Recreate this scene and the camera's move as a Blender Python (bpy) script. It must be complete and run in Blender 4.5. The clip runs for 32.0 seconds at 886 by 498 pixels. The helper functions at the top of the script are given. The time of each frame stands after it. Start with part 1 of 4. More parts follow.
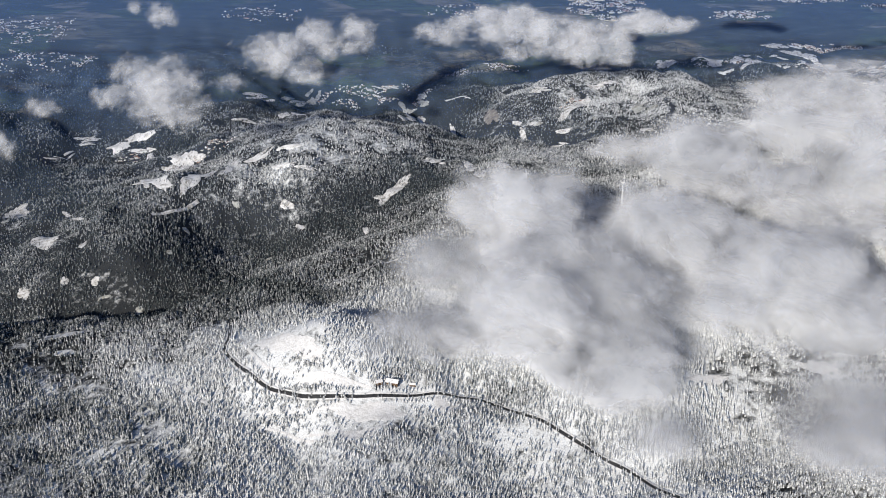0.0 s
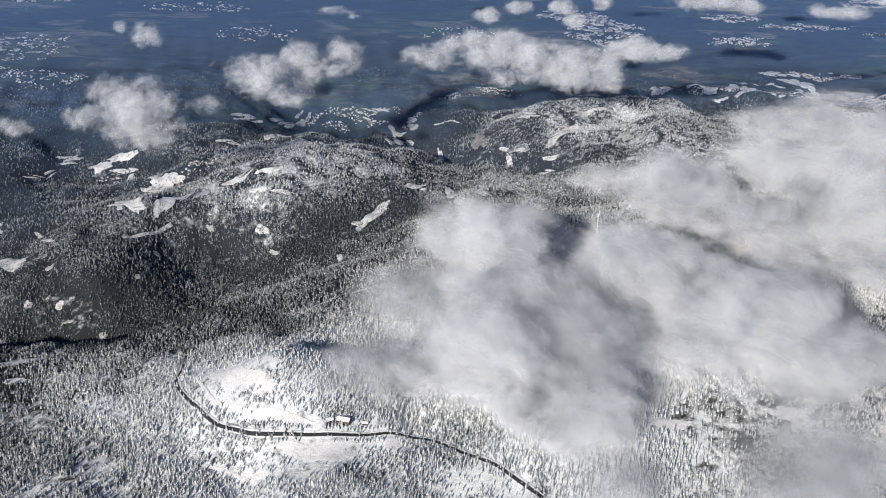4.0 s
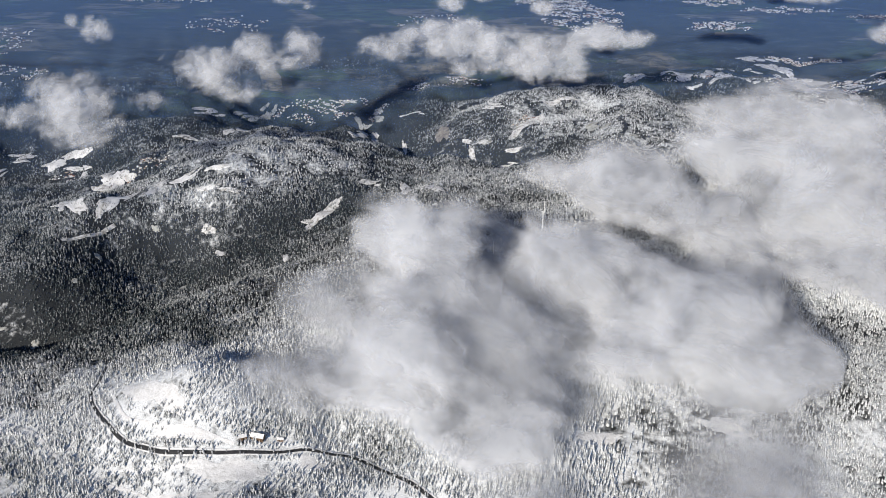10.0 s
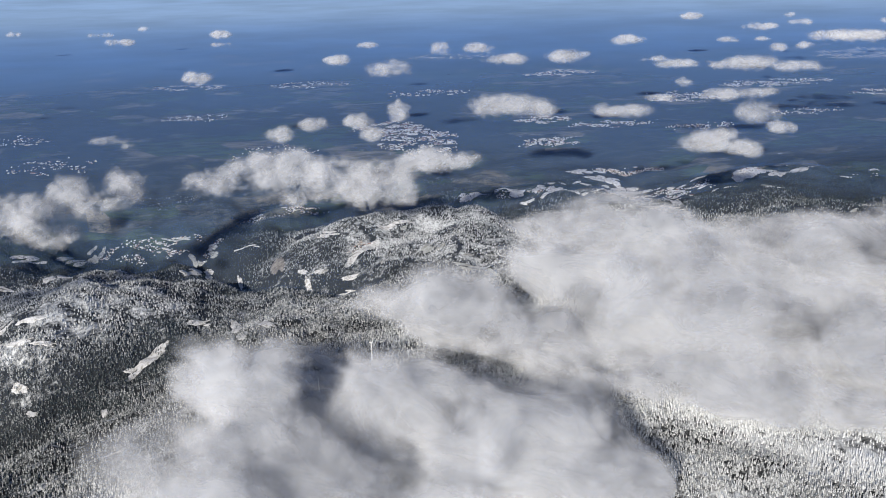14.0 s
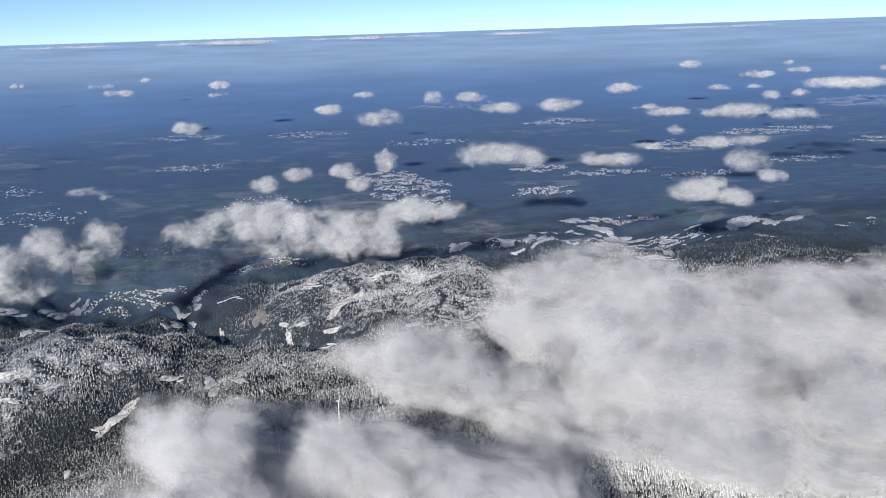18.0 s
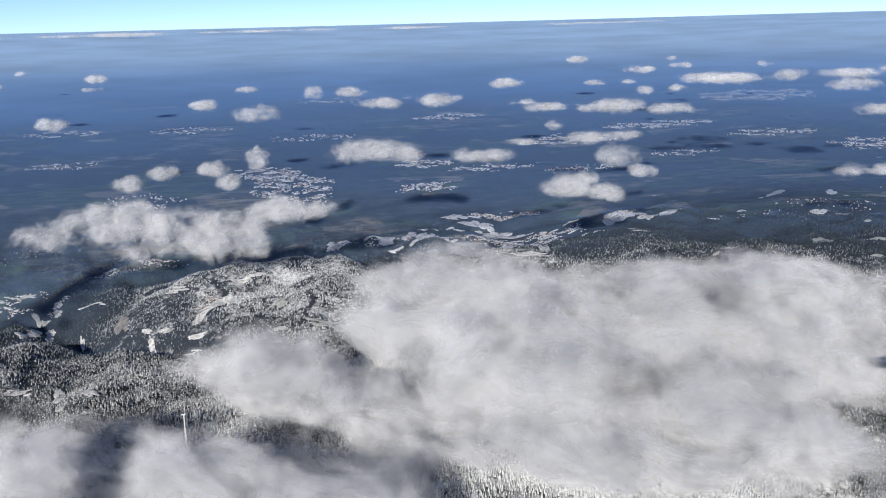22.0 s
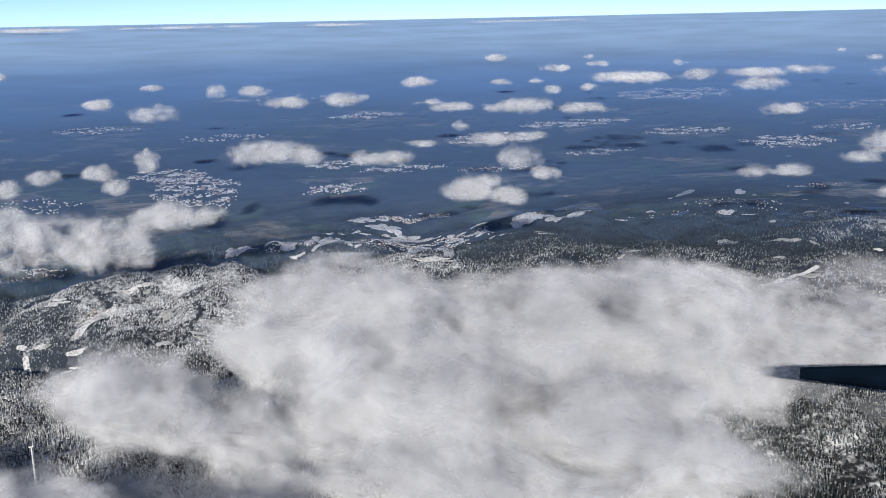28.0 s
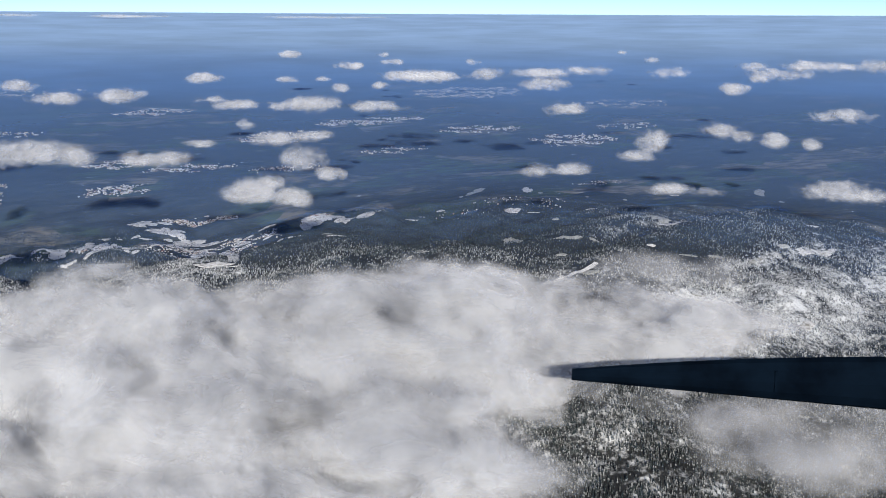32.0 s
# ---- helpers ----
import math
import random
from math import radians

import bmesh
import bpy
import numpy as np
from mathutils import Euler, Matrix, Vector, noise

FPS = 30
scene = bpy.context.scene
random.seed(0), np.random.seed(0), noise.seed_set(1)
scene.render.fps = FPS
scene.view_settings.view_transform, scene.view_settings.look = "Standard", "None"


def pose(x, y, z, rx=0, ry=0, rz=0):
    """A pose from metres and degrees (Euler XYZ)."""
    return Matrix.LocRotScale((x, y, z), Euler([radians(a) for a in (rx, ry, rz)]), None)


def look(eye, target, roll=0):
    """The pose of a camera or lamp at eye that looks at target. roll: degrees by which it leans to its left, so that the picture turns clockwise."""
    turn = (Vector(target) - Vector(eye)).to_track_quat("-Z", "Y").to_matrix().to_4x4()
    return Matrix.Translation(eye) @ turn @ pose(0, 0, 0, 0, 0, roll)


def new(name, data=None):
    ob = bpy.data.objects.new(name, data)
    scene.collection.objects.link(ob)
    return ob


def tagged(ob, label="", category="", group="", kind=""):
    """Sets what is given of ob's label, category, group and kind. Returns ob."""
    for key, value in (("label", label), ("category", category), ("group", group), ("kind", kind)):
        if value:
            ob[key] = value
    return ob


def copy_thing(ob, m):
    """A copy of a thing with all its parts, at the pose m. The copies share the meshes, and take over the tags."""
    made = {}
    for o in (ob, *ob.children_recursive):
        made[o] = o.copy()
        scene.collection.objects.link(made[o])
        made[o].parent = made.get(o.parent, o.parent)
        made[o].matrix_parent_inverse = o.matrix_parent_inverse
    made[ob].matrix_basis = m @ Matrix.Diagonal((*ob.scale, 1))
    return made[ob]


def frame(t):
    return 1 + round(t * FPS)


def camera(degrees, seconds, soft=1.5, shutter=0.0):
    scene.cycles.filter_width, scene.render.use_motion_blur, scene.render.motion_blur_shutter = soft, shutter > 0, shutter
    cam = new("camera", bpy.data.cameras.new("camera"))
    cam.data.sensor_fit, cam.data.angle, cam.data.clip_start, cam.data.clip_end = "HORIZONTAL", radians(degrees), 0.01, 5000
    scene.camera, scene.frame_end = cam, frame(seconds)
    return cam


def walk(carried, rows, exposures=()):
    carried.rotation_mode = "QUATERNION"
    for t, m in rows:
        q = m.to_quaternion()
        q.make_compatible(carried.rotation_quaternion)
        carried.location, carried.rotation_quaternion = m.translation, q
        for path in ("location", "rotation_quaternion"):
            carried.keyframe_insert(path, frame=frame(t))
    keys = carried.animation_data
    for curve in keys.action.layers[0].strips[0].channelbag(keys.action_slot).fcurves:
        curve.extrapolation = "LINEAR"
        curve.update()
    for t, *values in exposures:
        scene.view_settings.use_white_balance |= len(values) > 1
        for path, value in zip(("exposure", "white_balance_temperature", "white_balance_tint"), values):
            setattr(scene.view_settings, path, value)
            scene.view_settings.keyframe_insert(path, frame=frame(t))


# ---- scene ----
cam = camera(49.9, 32.0, soft=1.0)
PATH = [
    (0, (0.874, 0.713, 247.312), (0.871, 2.555, 246.532), 0.2),
    (0.5, (2.808, 2.011, 247.324), (2.799, 3.858, 246.558), 0.4),
    (1, (4.762, 3.337, 247.332), (4.746, 5.188, 246.575), 0.5),
    (1.5, (6.772, 4.714, 247.344), (6.749, 6.567, 246.593), 0.6),
    (2, (8.779, 6.129, 247.374), (8.752, 7.983, 246.627), 0.6),
    (2.5, (10.782, 7.58, 247.416), (10.753, 9.435, 246.671), 0.7),
    (3, (12.767, 9.036, 247.471), (12.738, 10.893, 246.728), 0.8),
    (3.5, (14.713, 10.451, 247.512), (14.687, 12.308, 246.77), 0.9),
    (5.5, (22.531, 15.832, 247.515), (22.507, 17.687, 246.768), 0.9),
    (6, (24.458, 17.147, 247.498), (24.431, 19.0, 246.747), 0.8),
    (6.5, (26.411, 18.496, 247.481), (26.382, 20.348, 246.725), 0.6),
    (7, (28.409, 19.907, 247.465), (28.376, 21.757, 246.705), 0.5),
    (7.5, (30.388, 21.286, 247.45), (30.349, 23.133, 246.684), 0.3),
    (8, (32.384, 22.645, 247.434), (32.339, 24.49, 246.663), 0.1),
    (8.5, (34.408, 23.991, 247.422), (34.358, 25.833, 246.645), 0.1),
    (9, (36.471, 25.289, 247.397), (36.421, 27.13, 246.618), 0.1),
    (9.5, (38.568, 26.553, 247.366), (38.522, 28.395, 246.589), 0.1),
    (10, (40.665, 27.817, 247.339), (40.631, 29.663, 246.57), 0.1),
    (10.5, (42.691, 29.052, 247.297), (42.68, 30.905, 246.544), 0.1),
    (11, (44.589, 30.235, 247.243), (44.611, 32.097, 246.515), -0.0),
    (11.5, (46.448, 31.492, 247.177), (46.51, 33.367, 246.483), -0.2),
    (12, (48.38, 32.975, 247.1), (48.483, 34.861, 246.442), -0.5),
    (12.5, (50.328, 34.536, 247.021), (50.473, 36.431, 246.398), -0.7),
    (13, (52.308, 36.083, 246.943), (52.493, 37.984, 246.352), -1.0),
    (13.5, (54.275, 37.536, 246.868), (54.495, 39.443, 246.307), -1.3),
    (14, (56.189, 38.921, 246.793), (56.441, 40.832, 246.26), -1.6),
    (14.5, (58.057, 40.252, 246.691), (58.337, 42.166, 246.183), -1.8),
    (16.5, (65.309, 45.299, 245.701), (65.568, 47.227, 245.241), -1.9),
    (17, (67.146, 46.47, 245.591), (67.391, 48.402, 245.138), -1.9),
    (17.5, (69.07, 47.605, 245.501), (69.308, 49.541, 245.057), -1.8),
    (18, (71.111, 48.75, 245.414), (71.351, 50.687, 244.979), -1.9),
    (18.5, (73.28, 49.893, 245.332), (73.532, 51.831, 244.904), -1.8),
    (19, (75.585, 51.016, 245.247), (75.857, 52.951, 244.824), -1.7),
    (19.5, (78.003, 52.108, 245.161), (78.301, 54.04, 244.736), -1.5),
    (20, (80.483, 53.161, 245.075), (80.806, 55.088, 244.649), -1.5),
    (20.5, (82.936, 54.189, 244.996), (83.281, 56.112, 244.569), -1.5),
    (21, (85.301, 55.23, 244.918), (85.673, 57.148, 244.488), -1.5),
    (21.5, (87.562, 56.313, 244.843), (87.962, 58.223, 244.405), -1.6),
    (22, (89.699, 57.397, 244.78), (90.138, 59.295, 244.328), -1.5),
    (22.5, (91.732, 58.499, 244.74), (92.217, 60.382, 244.275), -1.4),
    (23, (93.688, 59.707, 244.717), (94.219, 61.577, 244.247), -1.2),
    (23.5, (95.595, 61.032, 244.698), (96.166, 62.891, 244.232), -1.1),
    (24, (97.485, 62.384, 244.687), (98.083, 64.238, 244.235), -1.0),
    (24.5, (99.365, 63.729, 244.676), (99.972, 65.583, 244.236), -1.0),
    (25, (101.238, 65.018, 244.662), (101.842, 66.874, 244.229), -1.2),
    (25.5, (103.065, 66.26, 244.638), (103.659, 68.12, 244.204), -1.3),
    (27.5, (110.065, 71.003, 244.339), (110.632, 72.867, 243.888), -1.4),
    (28, (111.708, 72.069, 244.292), (112.285, 73.928, 243.832), -1.2),
    (28.5, (113.32, 73.06, 244.249), (113.92, 74.91, 243.78), -1.0),
    (29, (114.957, 73.962, 244.217), (115.593, 75.797, 243.738), -0.7),
    (29.5, (116.684, 74.827, 244.206), (117.365, 76.643, 243.718), -0.4),
    (30, (118.508, 75.731, 244.216), (119.243, 77.524, 243.719), -0.1),
    (30.5, (120.379, 76.652, 244.229), (121.174, 78.417, 243.727), 0.1),
    (31, (122.28, 77.603, 244.24), (123.135, 79.341, 243.74), 0.2),
    (31.5, (124.194, 78.63, 244.245), (125.102, 80.344, 243.756), 0.3),
    (32, (126.113, 79.676, 244.249), (127.061, 81.374, 243.78), 0.3),
]
walk(cam, [(t, look(eye, target, roll)) for t, eye, target, roll in PATH])

# ---- world, sun ----
world = bpy.data.worlds.new("sky")
scene.world = world
world.use_nodes = True
wn = world.node_tree.nodes
sky = wn.new("ShaderNodeTexSky")
sky.sky_type = "NISHITA"
sky.sun_disc = False
SUN_EL, SUN_AZ = 20.0, 206.0            # the sun stands behind the aircraft, low in winter
sky.sun_elevation, sky.sun_rotation = radians(SUN_EL), radians(SUN_AZ)
sky.altitude, sky.air_density, sky.dust_density, sky.ozone_density = 2000, 0.50, 0.05, 3.0
wn["Background"].inputs[1].default_value = 0.11
world.node_tree.links.new(sky.outputs[0], wn["Background"].inputs[0])

sun_data = bpy.data.lights.new("sun", "SUN")
sun_data.energy, sun_data.angle, sun_data.color = 5.0, radians(0.5), (1.0, 0.93, 0.82)
sun = new("sun", sun_data)
SUN_FROM = Vector((math.sin(radians(SUN_AZ)) * math.cos(radians(SUN_EL)), math.cos(radians(SUN_AZ)) * math.cos(radians(SUN_EL)), math.sin(radians(SUN_EL))))
sun.matrix_world = look(SUN_FROM * 600, (0, 0, 0))
scene.view_settings.exposure = 0.14
scene.cycles.transparent_max_bounces = 72


# ---- materials ----
class Mat:
    """A node material under construction."""

    def __init__(self, name):
        self.m = bpy.data.materials.new(name)
        self.m.use_nodes = True
        self.t = self.m.node_tree
        self.n, self.l = self.t.nodes, self.t.links
        self.b = self.n["Principled BSDF"]

    def put(self, kind, **values):
        node = self.n.new("ShaderNode" + kind)
        for k, v in values.items():
            self.feed(node, k, v)
        return node

    def feed(self, node, key, v):
        sock = node.inputs[int(key[1:])] if key[0] == "i" and key[1:].isdigit() else node.inputs[key.replace("_", " ")]
        if isinstance(v, bpy.types.NodeSocket):
            self.l.new(v, sock)
        else:
            sock.default_value = v

    def where(self):
        return self.put("NewGeometry").outputs["Position"]

    def noise(self, scale, detail=4.0, rough=0.55, vec=None, distort=0.0):
        return self.put("TexNoise", Vector=vec or self.where(), Scale=scale, Detail=detail, Roughness=rough, Distortion=distort).outputs["Fac"]

    def math(self, op, a, b=0.0, c=0.0):
        node = self.n.new("ShaderNodeMath")
        node.operation = op
        for i, v in enumerate((a, b, c)):
            self.feed(node, "i%d" % i, v)
        return node.outputs[0]

    def span(self, v, a, b, lo=0.0, hi=1.0, smooth=True):
        node = self.n.new("ShaderNodeMapRange")
        node.interpolation_type = "SMOOTHSTEP" if smooth else "LINEAR"
        for i, x in enumerate((v, a, b, lo, hi)):
            self.feed(node, "i%d" % i, x)
        return node.outputs[0]

    def mix(self, f, a, b):
        node = self.n.new("ShaderNodeMix")
        node.data_type = "RGBA"
        for key, v in (("i0", f), ("i6", a), ("i7", b)):
            self.feed(node, key, v if isinstance(v, (float, int, bpy.types.NodeSocket)) else (*v, 1.0))
        return node.outputs[2]

    def attr(self, name):
        node = self.n.new("ShaderNodeAttribute")
        node.attribute_name = name
        return node.outputs["Fac"]

    def bump(self, height, strength=0.5, dist=0.3):
        return self.put("Bump", Height=height, Strength=strength, Distance=dist).outputs[0]

    def done(self, color, rough=0.8, normal=None, spec=0.2, metal=0.0):
        self.feed(self.b, "Base_Color", color if isinstance(color, bpy.types.NodeSocket) else (*color, 1.0))
        self.feed(self.b, "Roughness", rough)
        self.feed(self.b, "Specular_IOR_Level", spec)
        self.feed(self.b, "Metallic", metal)
        if normal:
            self.feed(self.b, "Normal", normal)
        return self.m


def ground_material():
    k = Mat("winter_ground")
    big, mid, fine = k.noise(0.012, 5), k.noise(0.09, 6, 0.62), k.noise(0.8, 4)
    # hill ground: snow between undergrowth, thinner low down
    frost = k.attr("frost")
    small = k.noise(0.38, 5, 0.65)
    cover = k.math("ADD", frost, k.math("MULTIPLY", k.math("SUBTRACT", mid, 0.5), 2.0))
    cover = k.span(k.math("ADD", cover, k.math("MULTIPLY", k.math("SUBTRACT", small, 0.5), 1.6)), 0.40, 1.10)
    floor_dark = k.mix(fine, (0.016, 0.020, 0.025), (0.044, 0.045, 0.045))
    hill = k.mix(cover, floor_dark, (0.74, 0.76, 0.78))
    # plain: patchwork of fields and woods
    flat = k.put("VectorMath", i0=k.where(), i1=(0.6, 1.0, 0.0))
    flat.operation = "MULTIPLY"
    cells = k.put("TexVoronoi", Vector=flat.outputs[0], Scale=0.035)
    tone = k.put("SeparateColor", Color=cells.outputs["Color"])
    field = k.mix(tone.outputs[0], (0.026, 0.034, 0.028), (0.25, 0.225, 0.175))
    field = k.mix(k.span(tone.outputs[1], 0.55, 0.6), field, (0.070, 0.095, 0.048))
    wood = k.mix(k.noise(0.25, 5, 0.7), (0.030, 0.036, 0.030), (0.070, 0.066, 0.054))
    plain = k.mix(k.span(k.noise(0.008, 5, 0.6), 0.44, 0.52), field, wood)
    plain = k.mix(k.span(k.math("ADD", k.noise(0.05, 6, 0.7), k.math("MULTIPLY", big, 0.25)), 0.80, 0.86), plain, (0.66, 0.68, 0.70))
    # hedges, lanes and copses drawn out across the view
    strips = k.put("Mapping", Vector=k.where(), Scale=(0.55, 1.6, 1.0)).outputs[0]
    plain = k.mix(k.span(k.noise(0.07, 8, 0.75, strips), 0.42, 0.60, 0.0, 0.75), plain, (0.022, 0.027, 0.026))
    plain = k.mix(k.span(k.noise(0.11, 7, 0.75, strips), 0.56, 0.70, 0.0, 0.55), plain, (0.22, 0.21, 0.18))
    color = k.mix(k.attr("plain"), hill, plain)
    return k.done(color, 0.9, k.bump(k.noise(1.3, 5, 0.7), 0.6, 0.5), 0.1)


def tree_material():
    k = Mat("frosted_spruce")
    rnd = k.put("NewGeometry").outputs["Random Per Island"]
    up = k.put("SeparateXYZ", Vector=k.put("NewGeometry").outputs["Normal"]).outputs[2]
    grain = k.noise(6.5, 3, 0.7)
    f = k.math("ADD", k.attr("frost"), k.math("MULTIPLY", k.math("SUBTRACT", grain, 0.5), 1.0))
    f = k.math("ADD", f, k.math("MULTIPLY", k.math("SUBTRACT", rnd, 0.5), 0.46))
    f = k.math("ADD", f, k.math("MULTIPLY", k.math("SUBTRACT", up, 0.45), 0.5))
    needles = k.mix(rnd, (0.020, 0.031, 0.036), (0.050, 0.058, 0.058))
    return k.done(k.mix(k.span(f, 0.14, 1.08), needles, (0.76, 0.78, 0.80)), 0.85, None, 0.1)


def snow_material(name="snow", tint=(0.74, 0.74, 0.75), dirt=0.25):
    k = Mat(name)
    m = k.noise(0.55, 6, 0.7)
    c = k.mix(k.span(m, 0.44, 0.66, 0.0, dirt), tint, (0.20, 0.19, 0.16))
    return k.done(c, 0.7, k.bump(k.noise(1.1, 5, 0.6), 0.5, 0.4), 0.25)


def plain_material(name, a, b, scale=0.8, rough=0.8, metal=0.0, spec=0.3, bump=0.3):
    k = Mat(name)
    c = k.mix(k.span(k.noise(scale, 5, 0.6), 0.35, 0.65), a, b)
    return k.done(c, rough, k.bump(k.noise(scale * 5, 4), bump, 0.1), spec, metal)


def random_material(name, tones, rough=0.8):
    """One of several tones for each piece of a joined mesh."""
    k = Mat(name)
    ramp = k.n.new("ShaderNodeValToRGB")
    ramp.color_ramp.interpolation = "CONSTANT"
    while len(ramp.color_ramp.elements) < len(tones):
        ramp.color_ramp.elements.new(0.5)
    for i, (e, tone) in enumerate(zip(ramp.color_ramp.elements, tones)):
        e.position, e.color = i / len(tones), (*tone, 1.0)
    k.feed(ramp, "i0", k.put("NewGeometry").outputs["Random Per Island"])
    return k.done(ramp.outputs[0], rough, None, 0.2)


def cloud_material(name, scale, amp, soft, most, offset, white_of=0.74, drawn_out=0.7, lumps=0.9):
    """Droplets: white, thin where the density falls, lit as billows that face outwards."""
    k = Mat(name)
    k.n.remove(k.b)
    turned = k.put("Mapping", Vector=k.where(), Rotation=(0.0, 0.0, radians(42)))
    drawn = k.put("Mapping", Vector=turned.outputs[0], Scale=(drawn_out, 1.05, 1.1)).outputs[0]
    d = k.noise(scale, 7, 0.62, drawn, 0.5)
    wisps = k.noise(scale * 0.42, 3, 0.55, drawn, 0.3)
    v = k.math("MULTIPLY_ADD", k.attr("dens"), 0.85, offset)
    v = k.math("ADD", v, k.math("MULTIPLY", k.math("SUBTRACT", d, 0.5), amp))
    v = k.math("ADD", v, k.math("MULTIPLY", k.math("SUBTRACT", wisps, 0.5), amp))
    a = k.math("MULTIPLY", k.span(v, 0.0, soft), most)
    # billows: the outward direction of the lobes, ruffled at two scales
    out_dir = k.n.new("ShaderNodeAttribute")
    out_dir.attribute_name = "outward"
    lean = k.put("VectorMath", i0=out_dir.outputs["Vector"], i1=(0.55, 0.55, 0.55), i2=(-0.33, -0.67, 0.95))
    lean.operation = "MULTIPLY_ADD"
    facing = lean.outputs[0]
    for size, weight in ((scale * 0.8, lumps), (scale * 2.6, 0.7 * lumps)):
        ruffle = k.put("TexNoise", Vector=k.where(), Scale=size, Detail=3.0, Roughness=0.5).outputs["Color"]
        centred = k.put("VectorMath", i0=ruffle, i1=(0.5, 0.5, 0.5))
        centred.operation = "SUBTRACT"
        step = k.put("VectorMath", i0=centred.outputs[0], i1=(2 * weight, 2 * weight, 2 * weight), i2=facing)
        step.operation = "MULTIPLY_ADD"
        facing = step.outputs[0]
    unit = k.put("VectorMath", i0=facing)
    unit.operation = "NORMALIZE"
    tone = (white_of * 0.97, white_of, white_of * 1.07, 1.0)
    white = k.put("BsdfDiffuse", Color=tone, Normal=unit.outputs[0])
    thru = k.put("BsdfTranslucent", Color=tone)
    body = k.put("MixShader", i0=0.28, i1=white.outputs[0], i2=thru.outputs[0])
    clear = k.put("BsdfTransparent")
    out = k.put("MixShader", i0=a, i1=clear.outputs[0], i2=body.outputs[0])
    k.l.new(out.outputs[0], k.n["Material Output"].inputs[0])
    return k.m


def haze_tint_material():
    """Aerial haze painted as a translucent blue sheet, denser with distance from the hills."""
    k = Mat("painted_haze")
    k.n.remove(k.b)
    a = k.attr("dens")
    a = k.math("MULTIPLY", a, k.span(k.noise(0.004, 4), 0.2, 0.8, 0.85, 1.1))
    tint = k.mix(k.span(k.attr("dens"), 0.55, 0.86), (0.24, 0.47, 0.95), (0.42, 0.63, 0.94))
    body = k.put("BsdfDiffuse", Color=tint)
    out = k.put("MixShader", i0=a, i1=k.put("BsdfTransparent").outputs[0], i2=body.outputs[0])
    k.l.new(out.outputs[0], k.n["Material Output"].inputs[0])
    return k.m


M_GROUND, M_TREE, M_SNOW = ground_material(), tree_material(), snow_material()
M_MEADOW = snow_material("meadow_snow", (0.64, 0.64, 0.65), 0.9)
M_THIN = snow_material("thin_snow", (0.40, 0.41, 0.40), 0.9)
M_ASPHALT = plain_material("wet_asphalt", (0.022, 0.023, 0.026), (0.050, 0.050, 0.052), 1.2, 0.5)
M_ROCK = plain_material("quarry_rock", (0.13, 0.12, 0.115), (0.30, 0.28, 0.26), 0.4, 0.9)
M_BARK = plain_material("bark", (0.05, 0.035, 0.025), (0.10, 0.075, 0.05), 4, 0.9)
M_WALL = random_material("house_walls", [(0.62, 0.58, 0.50), (0.75, 0.72, 0.66), (0.45, 0.36, 0.28), (0.70, 0.66, 0.55), (0.35, 0.33, 0.32)])
M_ROOF = random_material("house_roofs", [(0.80, 0.81, 0.83), (0.26, 0.13, 0.10), (0.78, 0.79, 0.80), (0.55, 0.54, 0.54), (0.16, 0.14, 0.14), (0.82, 0.83, 0.84), (0.40, 0.39, 0.40)])
M_TOWER = plain_material("turbine_paint", (0.78, 0.79, 0.80), (0.70, 0.71, 0.72), 0.3, 0.4, 0, 0.5, 0.02)
M_WING = plain_material("wing_paint", (0.0015, 0.003, 0.006), (0.003, 0.007, 0.014), 0.05, 0.9, 0, 0.0, 0.02)
M_TIMBER = plain_material("dark_timber", (0.09, 0.055, 0.035), (0.16, 0.10, 0.06), 3, 0.8)
M_CLOUD = cloud_material("cloud", 0.06, 4.2, 1.15, 0.44, 0.30, 0.64, 0.6, 1.8)
M_VEIL = cloud_material("thin_cloud", 0.05, 3.8, 1.4, 0.22, 0.20, 0.62)
M_CLOUD_FAR = cloud_material("cumulus", 0.11, 3.2, 1.3, 0.40, 0.10, 0.68, 0.85, 1.1)
M_CLOUD_BAND = cloud_material("cloud_band", 0.012, 3.0, 1.2, 0.40, 0.1, 0.62)
M_HAZE_TINT = haze_tint_material()

# ---- terrain ----
# rounded hills and hollows: x, y, spread, rise
NEAR_PLATEAU = [(-56, 202, 20, -5.3), (-129, 205, 42, -5.2), (-9, 205, 42, -2.8), (171, 205, 42, 1.7), (-126, 217, 20, -2.4), (84, 217, 20, -2.4), (204, 227, 20, 3.1), (22, 231, 20, -4.1), (-48, 235, 20, -5.3), (42, 241, 20, 3.4), (-119, 255, 36, -6.5), (73, 255, 36, 5.4), (122, 255, 20, 5.3), (169, 255, 36, 4.3), (-30, 266, 14, 8.1), (224, 267, 20, 2.3), (-42, 270, 17, 10.4), (-126, 277, 20, -3.3), (-65, 278, 20, 0.4), (64, 297, 20, 2.7), (27, 305, 40, 7.6), (131, 305, 40, 7.8), (183, 305, 40, 6.0)]
